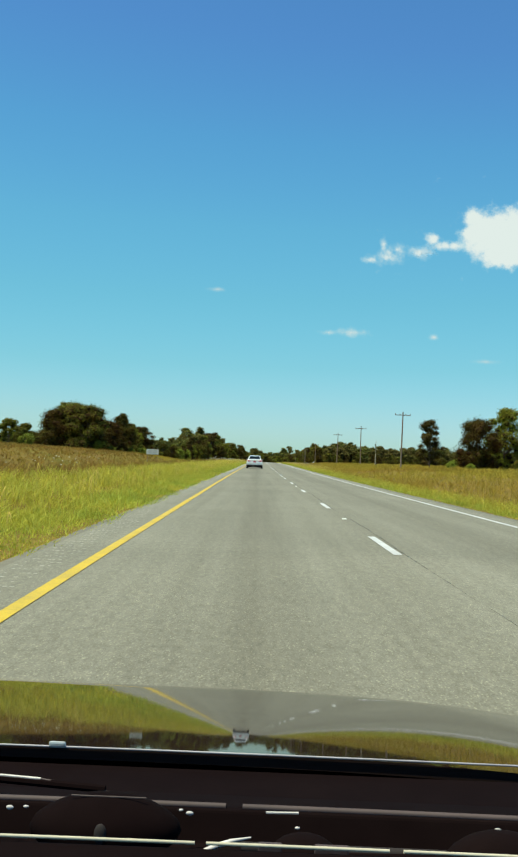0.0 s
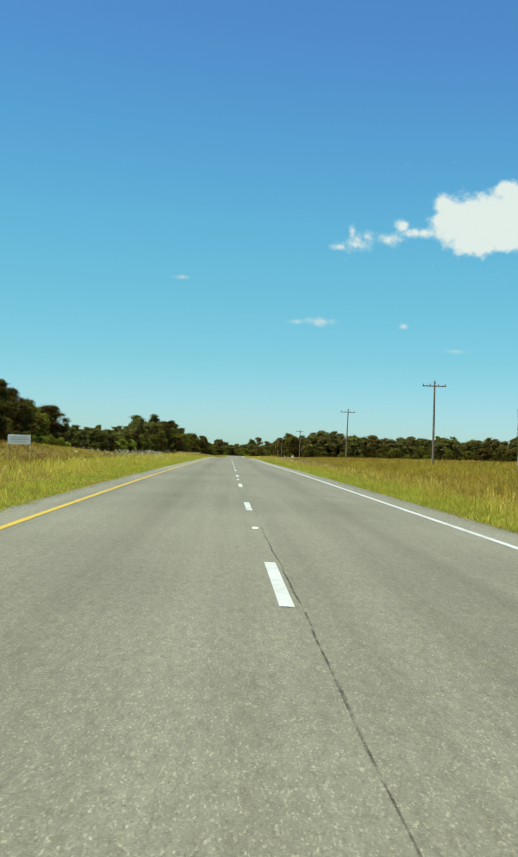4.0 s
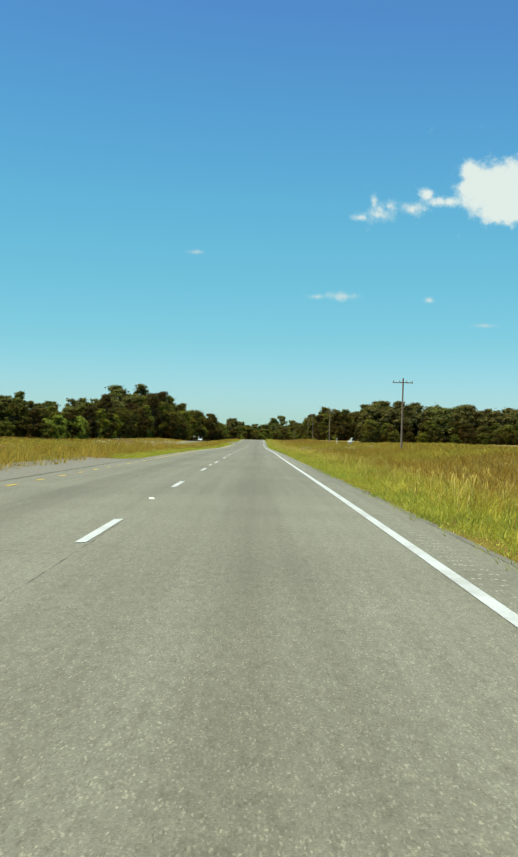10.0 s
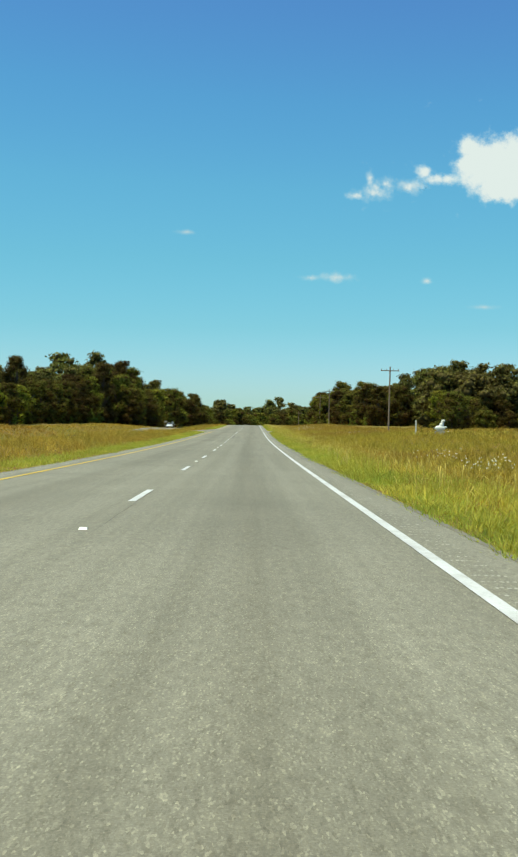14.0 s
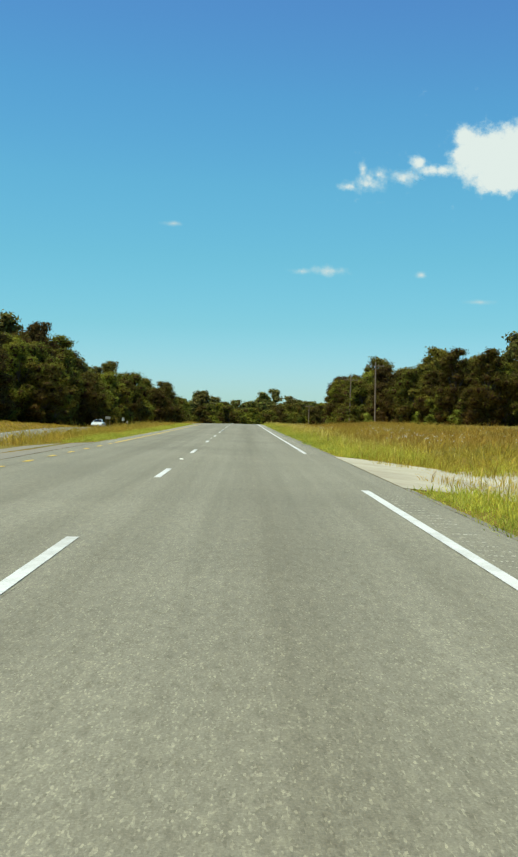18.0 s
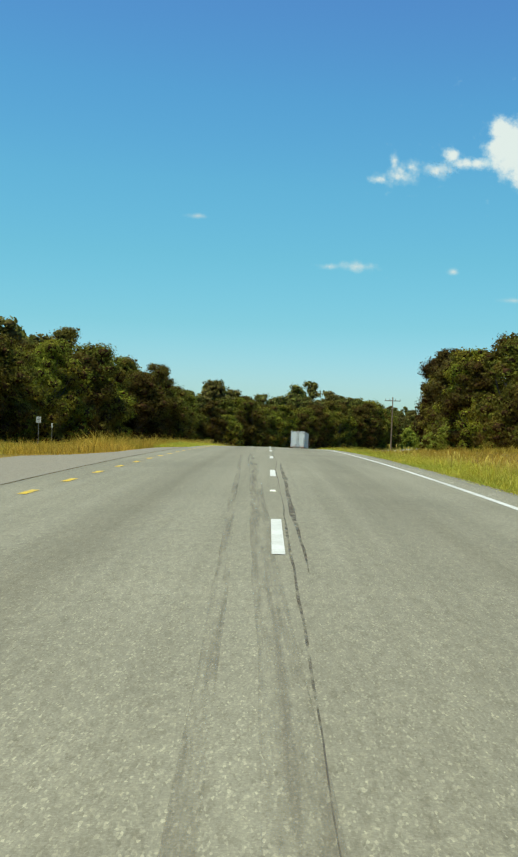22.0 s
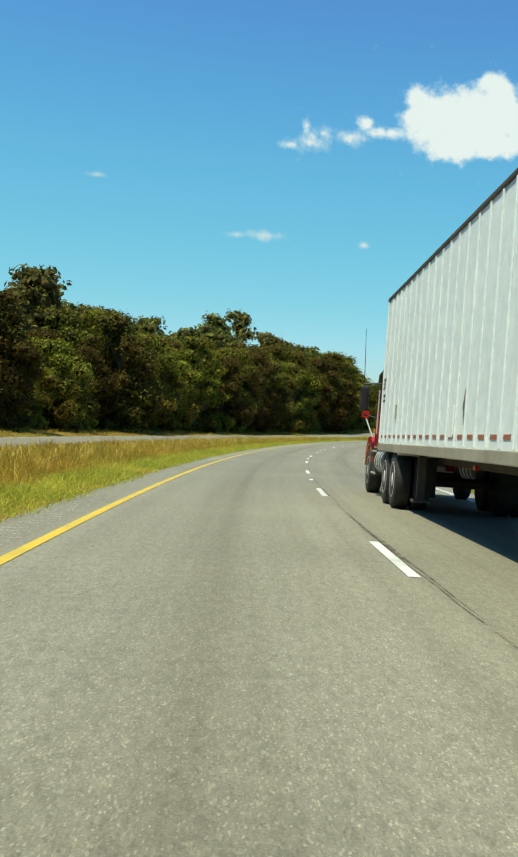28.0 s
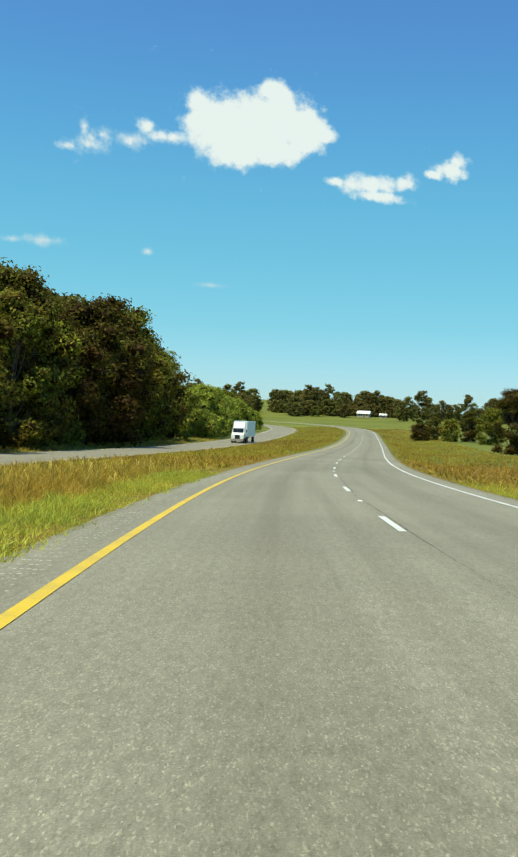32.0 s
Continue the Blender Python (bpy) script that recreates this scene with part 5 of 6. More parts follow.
    return tagged(t, "red long-nosed truck tractor with sleeper cab, coupled to the trailer", "truck")


trailer = build_trailer()
trailer.matrix_basis = stand(898.2, 914.35, 2.33)
tractor = build_tractor()
tractor.matrix_basis = stand(911.3, 918.6, 2.31)


# ---- cars ----
def rear_face(x, z):
    """How far forward the rounded tail lies at a place on it."""
    return float(np.interp(z, [0.62, 0.98, 1.04], [0.0, 0.06, 0.16])) + 0.07 * max(0.0, (abs(x) - 0.76) / 0.13) ** 2


def lamp_shell(outline, sgn, proud):
    """A lens whose outline of (x, z) points follows the rounded tail."""
    bm = bmesh.new()
    mid = (sum(x for x, z in outline) / len(outline), sum(z for x, z in outline) / len(outline))
    front = [bm.verts.new((sgn * x, rear_face(x, z) - proud, z)) for x, z in outline]
    rear = [bm.verts.new((sgn * x, rear_face(x, z) + 0.09, z)) for x, z in outline]
    hub = bm.verts.new((sgn * mid[0], rear_face(*mid) - proud - 0.012, mid[1]))
    n = len(outline)
    for i in range(n):
        k = (i + 1) % n
        bm.faces.new((front[i], front[k], hub))
        bm.faces.new((front[k], front[i], rear[i], rear[k]))
    bm.faces.new(rear)
    bmesh.ops.recalc_face_normals(bm, faces=bm.faces[:])
    return bm


def build_car(paint, label, suv=False):
    c = new("car")
    h = 1.72 if suv else 1.47
    low = [(0.02, 0.36), (0.0, 0.62), (0.06, 0.98), (0.16, 1.04), (0.8, 1.0), (3.1, 0.98), (4.2, 0.8), (4.52, 0.66), (4.58, 0.42), (4.45, 0.28), (0.2, 0.26)]
    body = part("body", prism(low, -0.91, 0.91, 0.085, (0.75, 1.04, 0.92), 4), paint, c)
    top = [(0.42, 0.98), (0.95, h - 0.06), (1.5, h), (2.35, h - 0.02), (3.25, 0.97)] if not suv else [(0.1, 0.98), (0.3, h - 0.08), (0.8, h), (2.4, h - 0.02), (3.2, 0.97)]
    part("roof", prism(top, -0.78, 0.78, 0.1, (0.98, h, 0.72), 5), paint, c)
    a, b = top[0], top[1]
    mid = lambda p, q, u: (p[0] + (q[0] - p[0]) * u, p[1] + (q[1] - p[1]) * u)
    p, q = mid(a, b, 0.16), mid(a, b, 0.9)
    part("rear_window", prism([(p[0] - 0.02, p[1] + 0.02), (q[0] - 0.02, q[1] + 0.02), (q[0] + 0.05, q[1] + 0.02), (p[0] + 0.05, p[1] + 0.02)], -0.67, 0.67, 0.01, (0.98, h, 0.76)), M_GLASS, c)
    a, b = top[-1], top[-2]
    p, q = mid(a, b, 0.1), mid(a, b, 0.92)
    part("windscreen", prism([(p[0] + 0.02, p[1] + 0.02), (q[0] + 0.02, q[1] + 0.02), (q[0] - 0.05, q[1] + 0.02), (p[0] - 0.05, p[1] + 0.02)], -0.69, 0.69, 0.01, (0.98, h, 0.76)), M_GLASS, c)
    for sgn in (-1, 1):
        for y0, y1 in ((0.98, 1.8), (1.88, 2.75)):
            z0, z1 = 1.03, h - 0.12
            part("side_window", prism([(y0, z0), (y0 + 0.12, z1), (min(y1, 2.3), z1), (y1, z0)], sgn * 0.745, sgn * 0.765, 0.0, None), M_GLASS, c)
        tail = part("tail_lamp", lamp_shell([(0.37, 0.848), (0.44, 0.81), (0.62, 0.775), (0.84, 0.765), (0.89, 0.81), (0.88, 0.9), (0.85, 0.972), (0.8, 0.985), (0.6, 0.92)], sgn, 0.014), M_REDLENS, c, "red wrap-round tail lamp")
        part("clear_insert", lamp_shell([(0.47, 0.845), (0.54, 0.822), (0.7, 0.815), (0.76, 0.835), (0.7, 0.862), (0.58, 0.868)], sgn, 0.018), M_INSERT, tail, "pale insert of the tail lamp")
        part("head_lamp", box(sgn * 0.68, 4.42, 0.68, 0.34, 0.22, 0.14, 0.04), M_TAPE_WHITE, c)
        part("door_mirror", box(sgn * 0.95, 2.98, 1.02, 0.18, 0.12, 0.13, 0.045), M_BLACK, c)
        part("door_handle", box(sgn * 0.9, 1.4, 0.86, 0.03, 0.16, 0.03, 0.008), paint, c)
        for y in (0.86, 3.62):
            wheel(c, sgn * 0.8, y, 0.33, 0.21, sgn, M_RAIL)
        part("trunk_mark", box(sgn * 0.5, 0.012, 0.71, 0.11, 0.012, 0.018), M_RAIL, c)
    part("rear_bumper", prism([(-0.02, 0.14), (-0.03, 0.42), (0.1, 0.46), (0.35, 0.14)], -0.885, 0.885, 0.03), M_BUMPER, c, "black lower rear bumper")
    part("front_bumper", prism([(4.62, 0.25), (4.63, 0.48), (4.45, 0.52), (4.2, 0.25)], -0.85, 0.85, 0.03), M_BLACK, c)
    part("trim_bar", box(0, 0.04, 0.885, 0.74, 0.024, 0.055, 0.008), M_RAIL, c)
    part("number_plate", box(0, 0.014, 0.765, 0.31, 0.014, 0.16, 0.003), M_PLATE, c)
    part("badge", box(0, 0.052, 0.94, 0.09, 0.012, 0.035, 0.012), M_RAIL, c)
    part("bumper_slot", box(0, -0.03, 0.27, 0.62, 0.02, 0.015, 0.005), M_RAIL, c)
    part("brake_lamp", box(0, 0.36, 1.0, 0.26, 0.04, 0.02), M_DARKRED, c)
    part("roof_antenna", box(0, 1.2, h + 0.01, 0.05, 0.14, 0.05, 0.015), M_BLACK, c)
    return tagged(c, label, "car")


car = build_car(M_CARWHITE, "white four-door sedan with red tail lamps, in the inner lane")
car.matrix_basis = stand(103.4, 107.9, -2.1)


def oncoming(s, off):
    p, q = at(s, off, 0.03), at(s - 5, off, 0.03)
    f = (q - p).normalized()
    r = f.cross(Vector((0, 0, 1))).normalized()
    m = Matrix((r, f, r.cross(f))).transposed().to_4x4()
    m.translation = p
    return m


suv = build_car(M_CARDARK, "dark blue estate car on the opposite carriageway", True)
suv.matrix_basis = oncoming(580, -22.6)
copy_thing(suv, oncoming(958, -22.4))
sedan = build_car(M_CARWHITE, "small white car on the opposite carriageway")
sedan.matrix_basis = oncoming(742, -22.6)


def build_box_truck():
    t = new("oncoming_truck")
    part("cab", prism([(5.6, 0.9), (5.6, 2.9), (6.4, 3.2), (7.6, 2.7), (7.9, 1.9), (8.9, 1.6), (9.05, 0.8)], -1.15, 1.15, 0.08, (1.8, 3.2, 0.86)), M_CARWHITE, t)
    part("roof_fairing", prism([(5.5, 2.9), (5.55, 3.9), (6.2, 3.75), (7.1, 2.95)], -1.05, 1.05, 0.1), M_CARWHITE, t)
    part("windscreen", prism([(7.62, 2.66), (7.9, 1.95), (7.95, 1.97), (7.67, 2.7)], -0.95, 0.95), M_GLASS, t)
    part("grille", box(0, 9.03, 1.15, 0.9, 0.08, 0.7, 0.03), M_BLACK, t)
    part("bumper", box(0, 9.05, 0.6, 2.3, 0.25, 0.4, 0.05), M_RAIL, t)
    part("cargo_box", box(0, -1.8, 2.6, 2.55, 13.6, 2.9, 0.03), M_TRAILER, t)
    part("chassis", box(0, 1.5, 0.95, 1.0, 14, 0.25), M_STEEL, t)
    for sgn in (-1, 1):
        for y in (7.7, 4.4, 3.1, -6.2, -7.5):
            wheel(t, sgn * 1.05, y, 0.52, 0.3, sgn, M_RAIL)
        part("wing_mirror", box(sgn * 1.45, 7.5, 2.2, 0.16, 0.12, 0.6, 0.03), M_BLACK, t)
        part("head_lamp", box(sgn * 0.9, 8.98, 1.1, 0.3, 0.1, 0.22, 0.03), M_TAPE_WHITE, t)
    return tagged(t, "white articulated truck coming down the opposite carriageway", "truck")


ot = build_box_truck()
ot.matrix_basis = oncoming(1218, -22.3)


# ---- roadside things ----
M_BOARD = plain("white_sign_board", (0.7, 0.7, 0.64), (0.8, 0.8, 0.74), 1.0, 0.6)
sign = new("sign_board")
part("board", box(0, 0, 4.0, 3.2, 0.08, 1.35, 0.02), M_BOARD, sign, "white board with unreadable grey lines")
for z, w in ((4.35, 2.3), (4.02, 2.6), (3.7, 1.9)):
    part("text_bar", box(0, -0.045, z, w, 0.012, 0.07), M_RAIL, sign)
for x in (-1.25, 1.25):
    part("post", box(x, 0.11, 2.1, 0.12, 0.12, 5.2, 0.01), M_POLE, sign)
tagged(sign, "white roadside board on two posts in the brown meadow", "sign")
sign.matrix_basis = Matrix.Translation(at(263.6, -30.4, 0.1)) @ pose(0, 0, 0, 0, 0, 8)

orn = bmesh.new()
for c, r in (((0, 0, 0.55), (0.95, 0.5, 0.5)), ((0.25, 0, 1.0), (0.4, 0.34, 0.55)), ((0.42, 0, 1.45), (0.28, 0.24, 0.5)), ((0.55, 0, 1.85), (0.33, 0.24, 0.24)), ((0.95, 0, 0.75), (0.35, 0.2, 0.16))):
    g = bmesh.ops.create_icosphere(orn, subdivisions=3, radius=1)
    for v in g["verts"]:
        k = 1 + 0.06 * noise.noise(v.co * 2.5 + Vector(c))
        v.co = Vector((c[0] + v.co.x * r[0] * k, c[1] + v.co.y * r[1] * k, c[2] + v.co.z * r[2] * k))
for f in orn.faces:
    f.smooth = True
me = bpy.data.meshes.new("lawn_ornament")
orn.to_mesh(me)
orn.free()
me.materials.append(M_BOARD)
ornament = tagged(new("lawn_ornament", me), "white plaster lawn ornament near the wood's edge", "ornament")
ornament.matrix_basis = Matrix.Translation(at(560, 24.5, 0.42)) @ Matrix.Scale(0.68, 4)
base = tagged(new("ornament_plinth"), "low grey stone plinth under a white ornament", "plinth")
part("block", box(0, 0, 0.25, 1.15, 0.7, 0.55, 0.03), M_RAIL, base)
base.matrix_basis = Matrix.Translation(at(560, 24.5, -0.05))
post = tagged(new("marker_post"), "thin white marker post by the gravel lane", "post")
part("stake", box(0, 0, 0.85, 0.16, 0.1, 1.8, 0.02), M_BOARD, post)
post.matrix_basis = Matrix.Translation(at(556, 21.0))
# signs beyond the opposite carriageway, seen against the wood
rs = tagged(new("road_sign"), "small white rectangular road sign on a steel post", "road sign")
part("post", rod((0, 0, -0.1), (0, 0, 3.9), 0.035), M_RAIL, rs)
plate = part("plate", box(0, -0.045, 3.55, 0.6, 0.02, 0.76, 0.006), M_BOARD, rs)
for z in (3.74, 3.55, 3.38):
    part("text_bar", box(0, -0.058, z, 0.36, 0.005, 0.08), M_STEEL, plate)
rs.matrix_basis = Matrix.Translation(at(828, -29.5)) @ pose(0, 0, 0, 0, 0, yaw_at(828))
rs = tagged(new("marker_sign"), "narrow pale marker plate on a thin post", "road sign")
part("post", rod((0, 0, -0.1), (0, 0, 3.3), 0.03), M_RAIL, rs)
part("plate", box(0, -0.04, 3.05, 0.2, 0.02, 0.6, 0.006), M_BOARD, rs)
rs.matrix_basis = Matrix.Translation(at(835, -29.4)) @ pose(0, 0, 0, 0, 0, yaw_at(835))
rs = tagged(new("guide_sign"), "dull grey sign back on two wooden posts", "road sign")
for x in (-0.42, 0.42):
    part("post", box(x, 0, 1.6, 0.1, 0.1, 3.4, 0.008), M_POLE, rs)
part("plate", box(0, -0.07, 2.95, 1.15, 0.025, 0.6, 0.008), M_RAIL, rs)
rs.matrix_basis = Matrix.Translation(at(802, -29.5)) @ pose(0, 0, 0, 0, 0, yaw_at(802))


# ---- a bare trunk with ivy ----
snag = new("dead_tree")
v, f = tube([(0, 0, -0.3), (0.05, 0, 1.8), (-0.04, 0.03, 3.6), (0.06, 0, 5.2)], [0.1, 0.085, 0.065, 0.03], 9)
stem = new("trunk", raw_mesh("trunk", v, f, M_SAND, True))
stem.parent = snag
ivy_rng = np.random.default_rng(77)
h = ivy_rng.uniform(2.6, 4.6, 150)
spin = ivy_rng.uniform(0, 6.28, 150)
d = np.stack([np.cos(spin), np.sin(spin), 0 * spin], -1)
v, f = leaf_cards(ivy_rng, d * (0.09 + 0.06 * np.sin(h * 1.7) ** 2)[:, None] + np.stack([0 * h, 0 * h, h], -1), d, 0.06, 0.6)
ivy = new("ivy", raw_mesh("ivy", v, f, M_LEAF))
ivy.parent = snag
snag.matrix_basis = Matrix.Translation(at(190, 20.8))
tagged(snag, "pale dead tree trunk wrapped in dark ivy", "tree")


# ---- the farm behind the far pasture ----
M_ROOF = plain("pale_metal_roof", (0.6, 0.6, 0.56), (0.75, 0.75, 0.7), 0.5, 0.5)
M_CLAP = plain("farmhouse_boards", (0.42, 0.36, 0.28), (0.52, 0.46, 0.36), 1.5, 0.8)


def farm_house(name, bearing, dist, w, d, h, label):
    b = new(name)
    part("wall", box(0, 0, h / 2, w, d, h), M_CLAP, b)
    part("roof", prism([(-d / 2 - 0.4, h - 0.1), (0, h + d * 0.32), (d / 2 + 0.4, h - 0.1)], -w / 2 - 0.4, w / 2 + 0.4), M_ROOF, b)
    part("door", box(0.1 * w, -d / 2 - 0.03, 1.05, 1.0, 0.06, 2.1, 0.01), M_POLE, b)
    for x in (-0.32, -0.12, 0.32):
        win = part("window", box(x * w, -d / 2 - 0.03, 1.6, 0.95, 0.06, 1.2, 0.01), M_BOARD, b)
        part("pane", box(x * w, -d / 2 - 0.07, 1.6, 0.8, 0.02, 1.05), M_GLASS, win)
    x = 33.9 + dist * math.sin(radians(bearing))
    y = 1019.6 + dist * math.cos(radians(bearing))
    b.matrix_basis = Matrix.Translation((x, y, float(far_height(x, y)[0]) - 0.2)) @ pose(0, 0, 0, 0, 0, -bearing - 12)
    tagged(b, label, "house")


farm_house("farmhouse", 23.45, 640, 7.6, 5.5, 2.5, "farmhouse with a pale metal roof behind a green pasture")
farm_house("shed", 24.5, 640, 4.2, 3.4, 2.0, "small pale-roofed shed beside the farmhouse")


# ---- the driver's own car, standing where the drive begins ----
# base colour set below real plastic, standing for shade the missing roof would cast
M_DASH = plain("dark_brown_dash_with_shade", (0.006, 0.003, 0.0032), (0.009, 0.005, 0.005), 6, 0.95, 0.0, 0.03)
M_TRIM2 = plain("dull_dark_trim", (0.015, 0.01, 0.01), (0.025, 0.018, 0.017), 6, 0.9)
# pale tone of the wiper's bright edge and of the added glints
M_BRIGHT_MARK = plain("bright_edge_and_glint_tone", (0.5, 0.45, 0.43), (0.7, 0.65, 0.62), 20, 0.5)
M_SEAL = plain("dull_grey_rubber_edge", (0.3, 0.27, 0.3), (0.45, 0.42, 0.44), 20, 0.5)
M_TRIM = plain("grey_brown_trim", (0.055, 0.035, 0.035), (0.09, 0.06, 0.058), 6, 0.7)
M_SILL = plain("beige_trim", (0.5, 0.44, 0.33), (0.65, 0.58, 0.45), 6, 0.6)
M_HOOD = plain("black_car_paint", (0.016, 0.01, 0.009), (0.022, 0.014, 0.012), 2.0, 0.025, 0.0, 0.28)


def build_own_car():
    """An open car seen over its dashboard; the eye is 0.3 m to the right of its middle and 1.155 m up."""
    c = new("open_car")
    back = lambda x: 1.0 - 0.03 * (x - 0.3) ** 2  # the bonnet's rear edge
    nx, ny = 41, 46
    xs, us = np.linspace(-0.78, 0.78, nx), np.linspace(0, 1.15, ny)
    v, f = [], []
    for u in us:
        for x in xs:
            z = 0.8745 - 0.1298 * u - 0.003 * u * u - 1.5 * max(0, u - 0.66) ** 2.2
            z -= 0.03 * (abs(x) / 0.78) ** 4
            v.append((x, back(x) + u, z))
    for j in range(ny - 1):
        for i in range(nx - 1):
            f.append((j * nx + i, j * nx + i + 1, (j + 1) * nx + i + 1, (j + 1) * nx + i))
    hood = new("bonnet", raw_mesh("bonnet", np.array(v), np.array(f), M_HOOD, True))
    hood.parent = c
    tagged(hood, "glossy black bonnet mirroring sky and road")
    hood.modifiers.new("thickness", "SOLIDIFY").thickness = 0.012
    hood.modifiers.new("crisp_edges", "EDGE_SPLIT").split_angle = radians(35)

    def sweep(name, y, z, r, material, parent, x0, x1, label="", lift=0.0):
        """A thin rod that follows the bow of the bonnet's rear edge."""
        at_x = np.linspace(x0, x1, 15)
        v, f = tube([(x, back(x) - 1.0 + y, z + lift * (x - 0.3) ** 2) for x in at_x], [r] * 15, 8)
        ob = new(name, raw_mesh(name, v, f, material, True))
        ob.parent = parent
        return tagged(ob, label)

    def lump(cx, cy, cz, rx, ry, rz, flat=0.0):
        """A smooth low cover, rounded on top."""
        bm = bmesh.new()
        bmesh.ops.create_icosphere(bm, subdivisions=3, radius=1)
        for q in bm.verts:
            k = 1 + flat * max(abs(q.co.x), abs(q.co.z)) ** 3
            q.co = Vector((cx + q.co.x * rx * k, cy + q.co.y * ry, cz + q.co.z * rz))
        for face in bm.faces:
            face.smooth = True
        return bm

    part("body", prism([(-2.4, 0.28), (-2.45, 0.6), (-2.3, 0.72), (0.5, 0.74), (1.2, 0.74), (1.9, 0.62), (2.15, 0.5), (2.12, 0.26)], -0.86, 0.86, 0.05), M_HOOD, c)
    for sgn in (-1, 1):
        part("fender", prism([(0.6, 0.68), (0.62, 0.83), (1.2, 0.78), (1.75, 0.68), (2.08, 0.55), (2.1, 0.4)], sgn * 0.78, sgn * 0.88, 0.02), M_HOOD, c)
        for y in (-1.55, 1.3):
            wheel(c, sgn * 0.84, y, 0.33, 0.22, sgn, M_RAIL)
    # under the bonnet's rear edge: a shadow gap, then the cowl that climbs towards the glass
    cowl = part("cowl", prism([(0.985, 0.8), (0.985, 0.862), (0.9, 0.866), (0.765, 0.893), (0.755, 0.905), (0.745, 0.905), (0.735, 0.885), (0.64, 0.896), (0.62, 0.8)], -0.76, 0.76, 0.002, None, 2), M_DASH, c, "near-black plastic cowl under the wipers")
    sweep("bonnet_edge_seal", 0.998, 0.874, 0.0011, M_SEAL, hood, -0.72, 0.74, "thin bright seal on the bonnet's rear edge")
    # small bright sliver modelled in place of a glare spot on the seal
    part("glint", box(0.122, 0.997, 0.876, 0.016, 0.004, 0.006, 0.002), M_ALU, hood, "bright sliver added as a glare spot on the seal")
    for x0, x1 in ((-0.7, 0.288), (0.3, 0.72)):
        sweep("cowl_rib", 0.752, 0.9055, 0.0026, M_TRIM, cowl, x0, x1)
    sweep("cowl_ridge", 0.69, 0.9, 0.004, M_TRIM2, cowl, 0.3, 0.7)
    # wipers at rest, each with its pivot cover
    w = part("wiper", rod((-0.5, 0.9, 0.905), (0.19, 0.84, 0.886), 0.0032, 8), M_DASH, c, "thin grey wiper arm at rest")
    part("blade", rod((-0.5, 0.893, 0.908), (0.137, 0.845, 0.8905), 0.0013, 6), M_BRIGHT_MARK, w, "bright edge of the wiper arm")
    part("blade_end", rod((0.137, 0.845, 0.8905), (0.2, 0.838, 0.8835), 0.001, 6), M_TRIM, w)
    part("pivot_cover", lump(0.212, 0.68, 0.913, 0.044, 0.03, 0.0215, 0.12), M_DASH, w, "rounded black wiper pivot cover")
    part("cover_rim", rod((0.19, 0.675, 0.9342), (0.238, 0.675, 0.9342), 0.0006, 6), M_TRIM, w)
    part("pivot_nut", lump(0.2125, 0.652, 0.918, 0.004, 0.003, 0.007), M_TRIM2, w)
    w = part("wiper", rod((0.272, 0.655, 0.906), (0.62, 0.68, 0.905), 0.004, 8), M_DASH, c, "thin grey wiper arm at rest")
    # thin pale curve modelled in place of a highlight near the wiper's root
    v, f = tube([(0.275, 0.645, 0.9125), (0.284, 0.645, 0.9165), (0.294, 0.647, 0.9195), (0.306, 0.65, 0.921)], [0.0012, 0.0018, 0.0014, 0.0006], 7)
    curved_glint = new("curved_glint", raw_mesh("curved_glint", v, f, M_BRIGHT_MARK, True))
    curved_glint.parent = w
    part("pivot_cover", lump(0.34, 0.67, 0.905, 0.02, 0.02, 0.012, 0.1), M_DASH, w)
    part("hose", rod((0.316, 0.71, 0.9165), (0.338, 0.71, 0.917), 0.0009, 6), M_BRIGHT_MARK, w)
    part("motor_cover", lump(0.47, 0.68, 0.898, 0.035, 0.03, 0.022, 0.15), M_DASH, w)
    # pale dots added as highlight spots on the dark cowl
    for x, z, r in ((0.141, 0.9095, 0.0022), (0.152, 0.9105, 0.0016), (0.264, 0.9105, 0.0022), (0.258, 0.9125, 0.0013), (0.338, 0.9035, 0.0015), (0.475, 0.908, 0.0018)):
        part("glint_dot", lump(x, 0.72, z, r * 1.2, 0.001, r * 0.7), M_BRIGHT_MARK, cowl)
    dash = part("dashboard", prism([(0.05, 0.7), (0.1, 0.925), (0.3, 0.93), (0.56, 0.932), (0.604, 0.931), (0.61, 0.8)], -0.76, 0.76, 0.004), M_DASH, c, "dark brown dashboard top")
    for x0, x1 in ((-0.7, 0.2735), (0.28, 0.385), (0.393, 0.7)):
        sweep("edge_trim", 0.602, 0.934, 0.0011, M_SILL, dash, x0, x1, "thin beige trim along the dashboard's edge")
    for x, w2 in ((0.317, 0.014), (0.353, 0.02)):
        part("vent", box(x, 0.615, 0.927, w2, 0.004, 0.008, 0.001), M_TRIM, dash)
    return tagged(c, "black car with glossy bonnet and dark dashboard", "car")


own = build_own_car()
own.matrix_basis = Matrix.Translation((-2.12, -13.0, -0.025)) @ pose(0, 0, 0, 0, 0, 0.1)


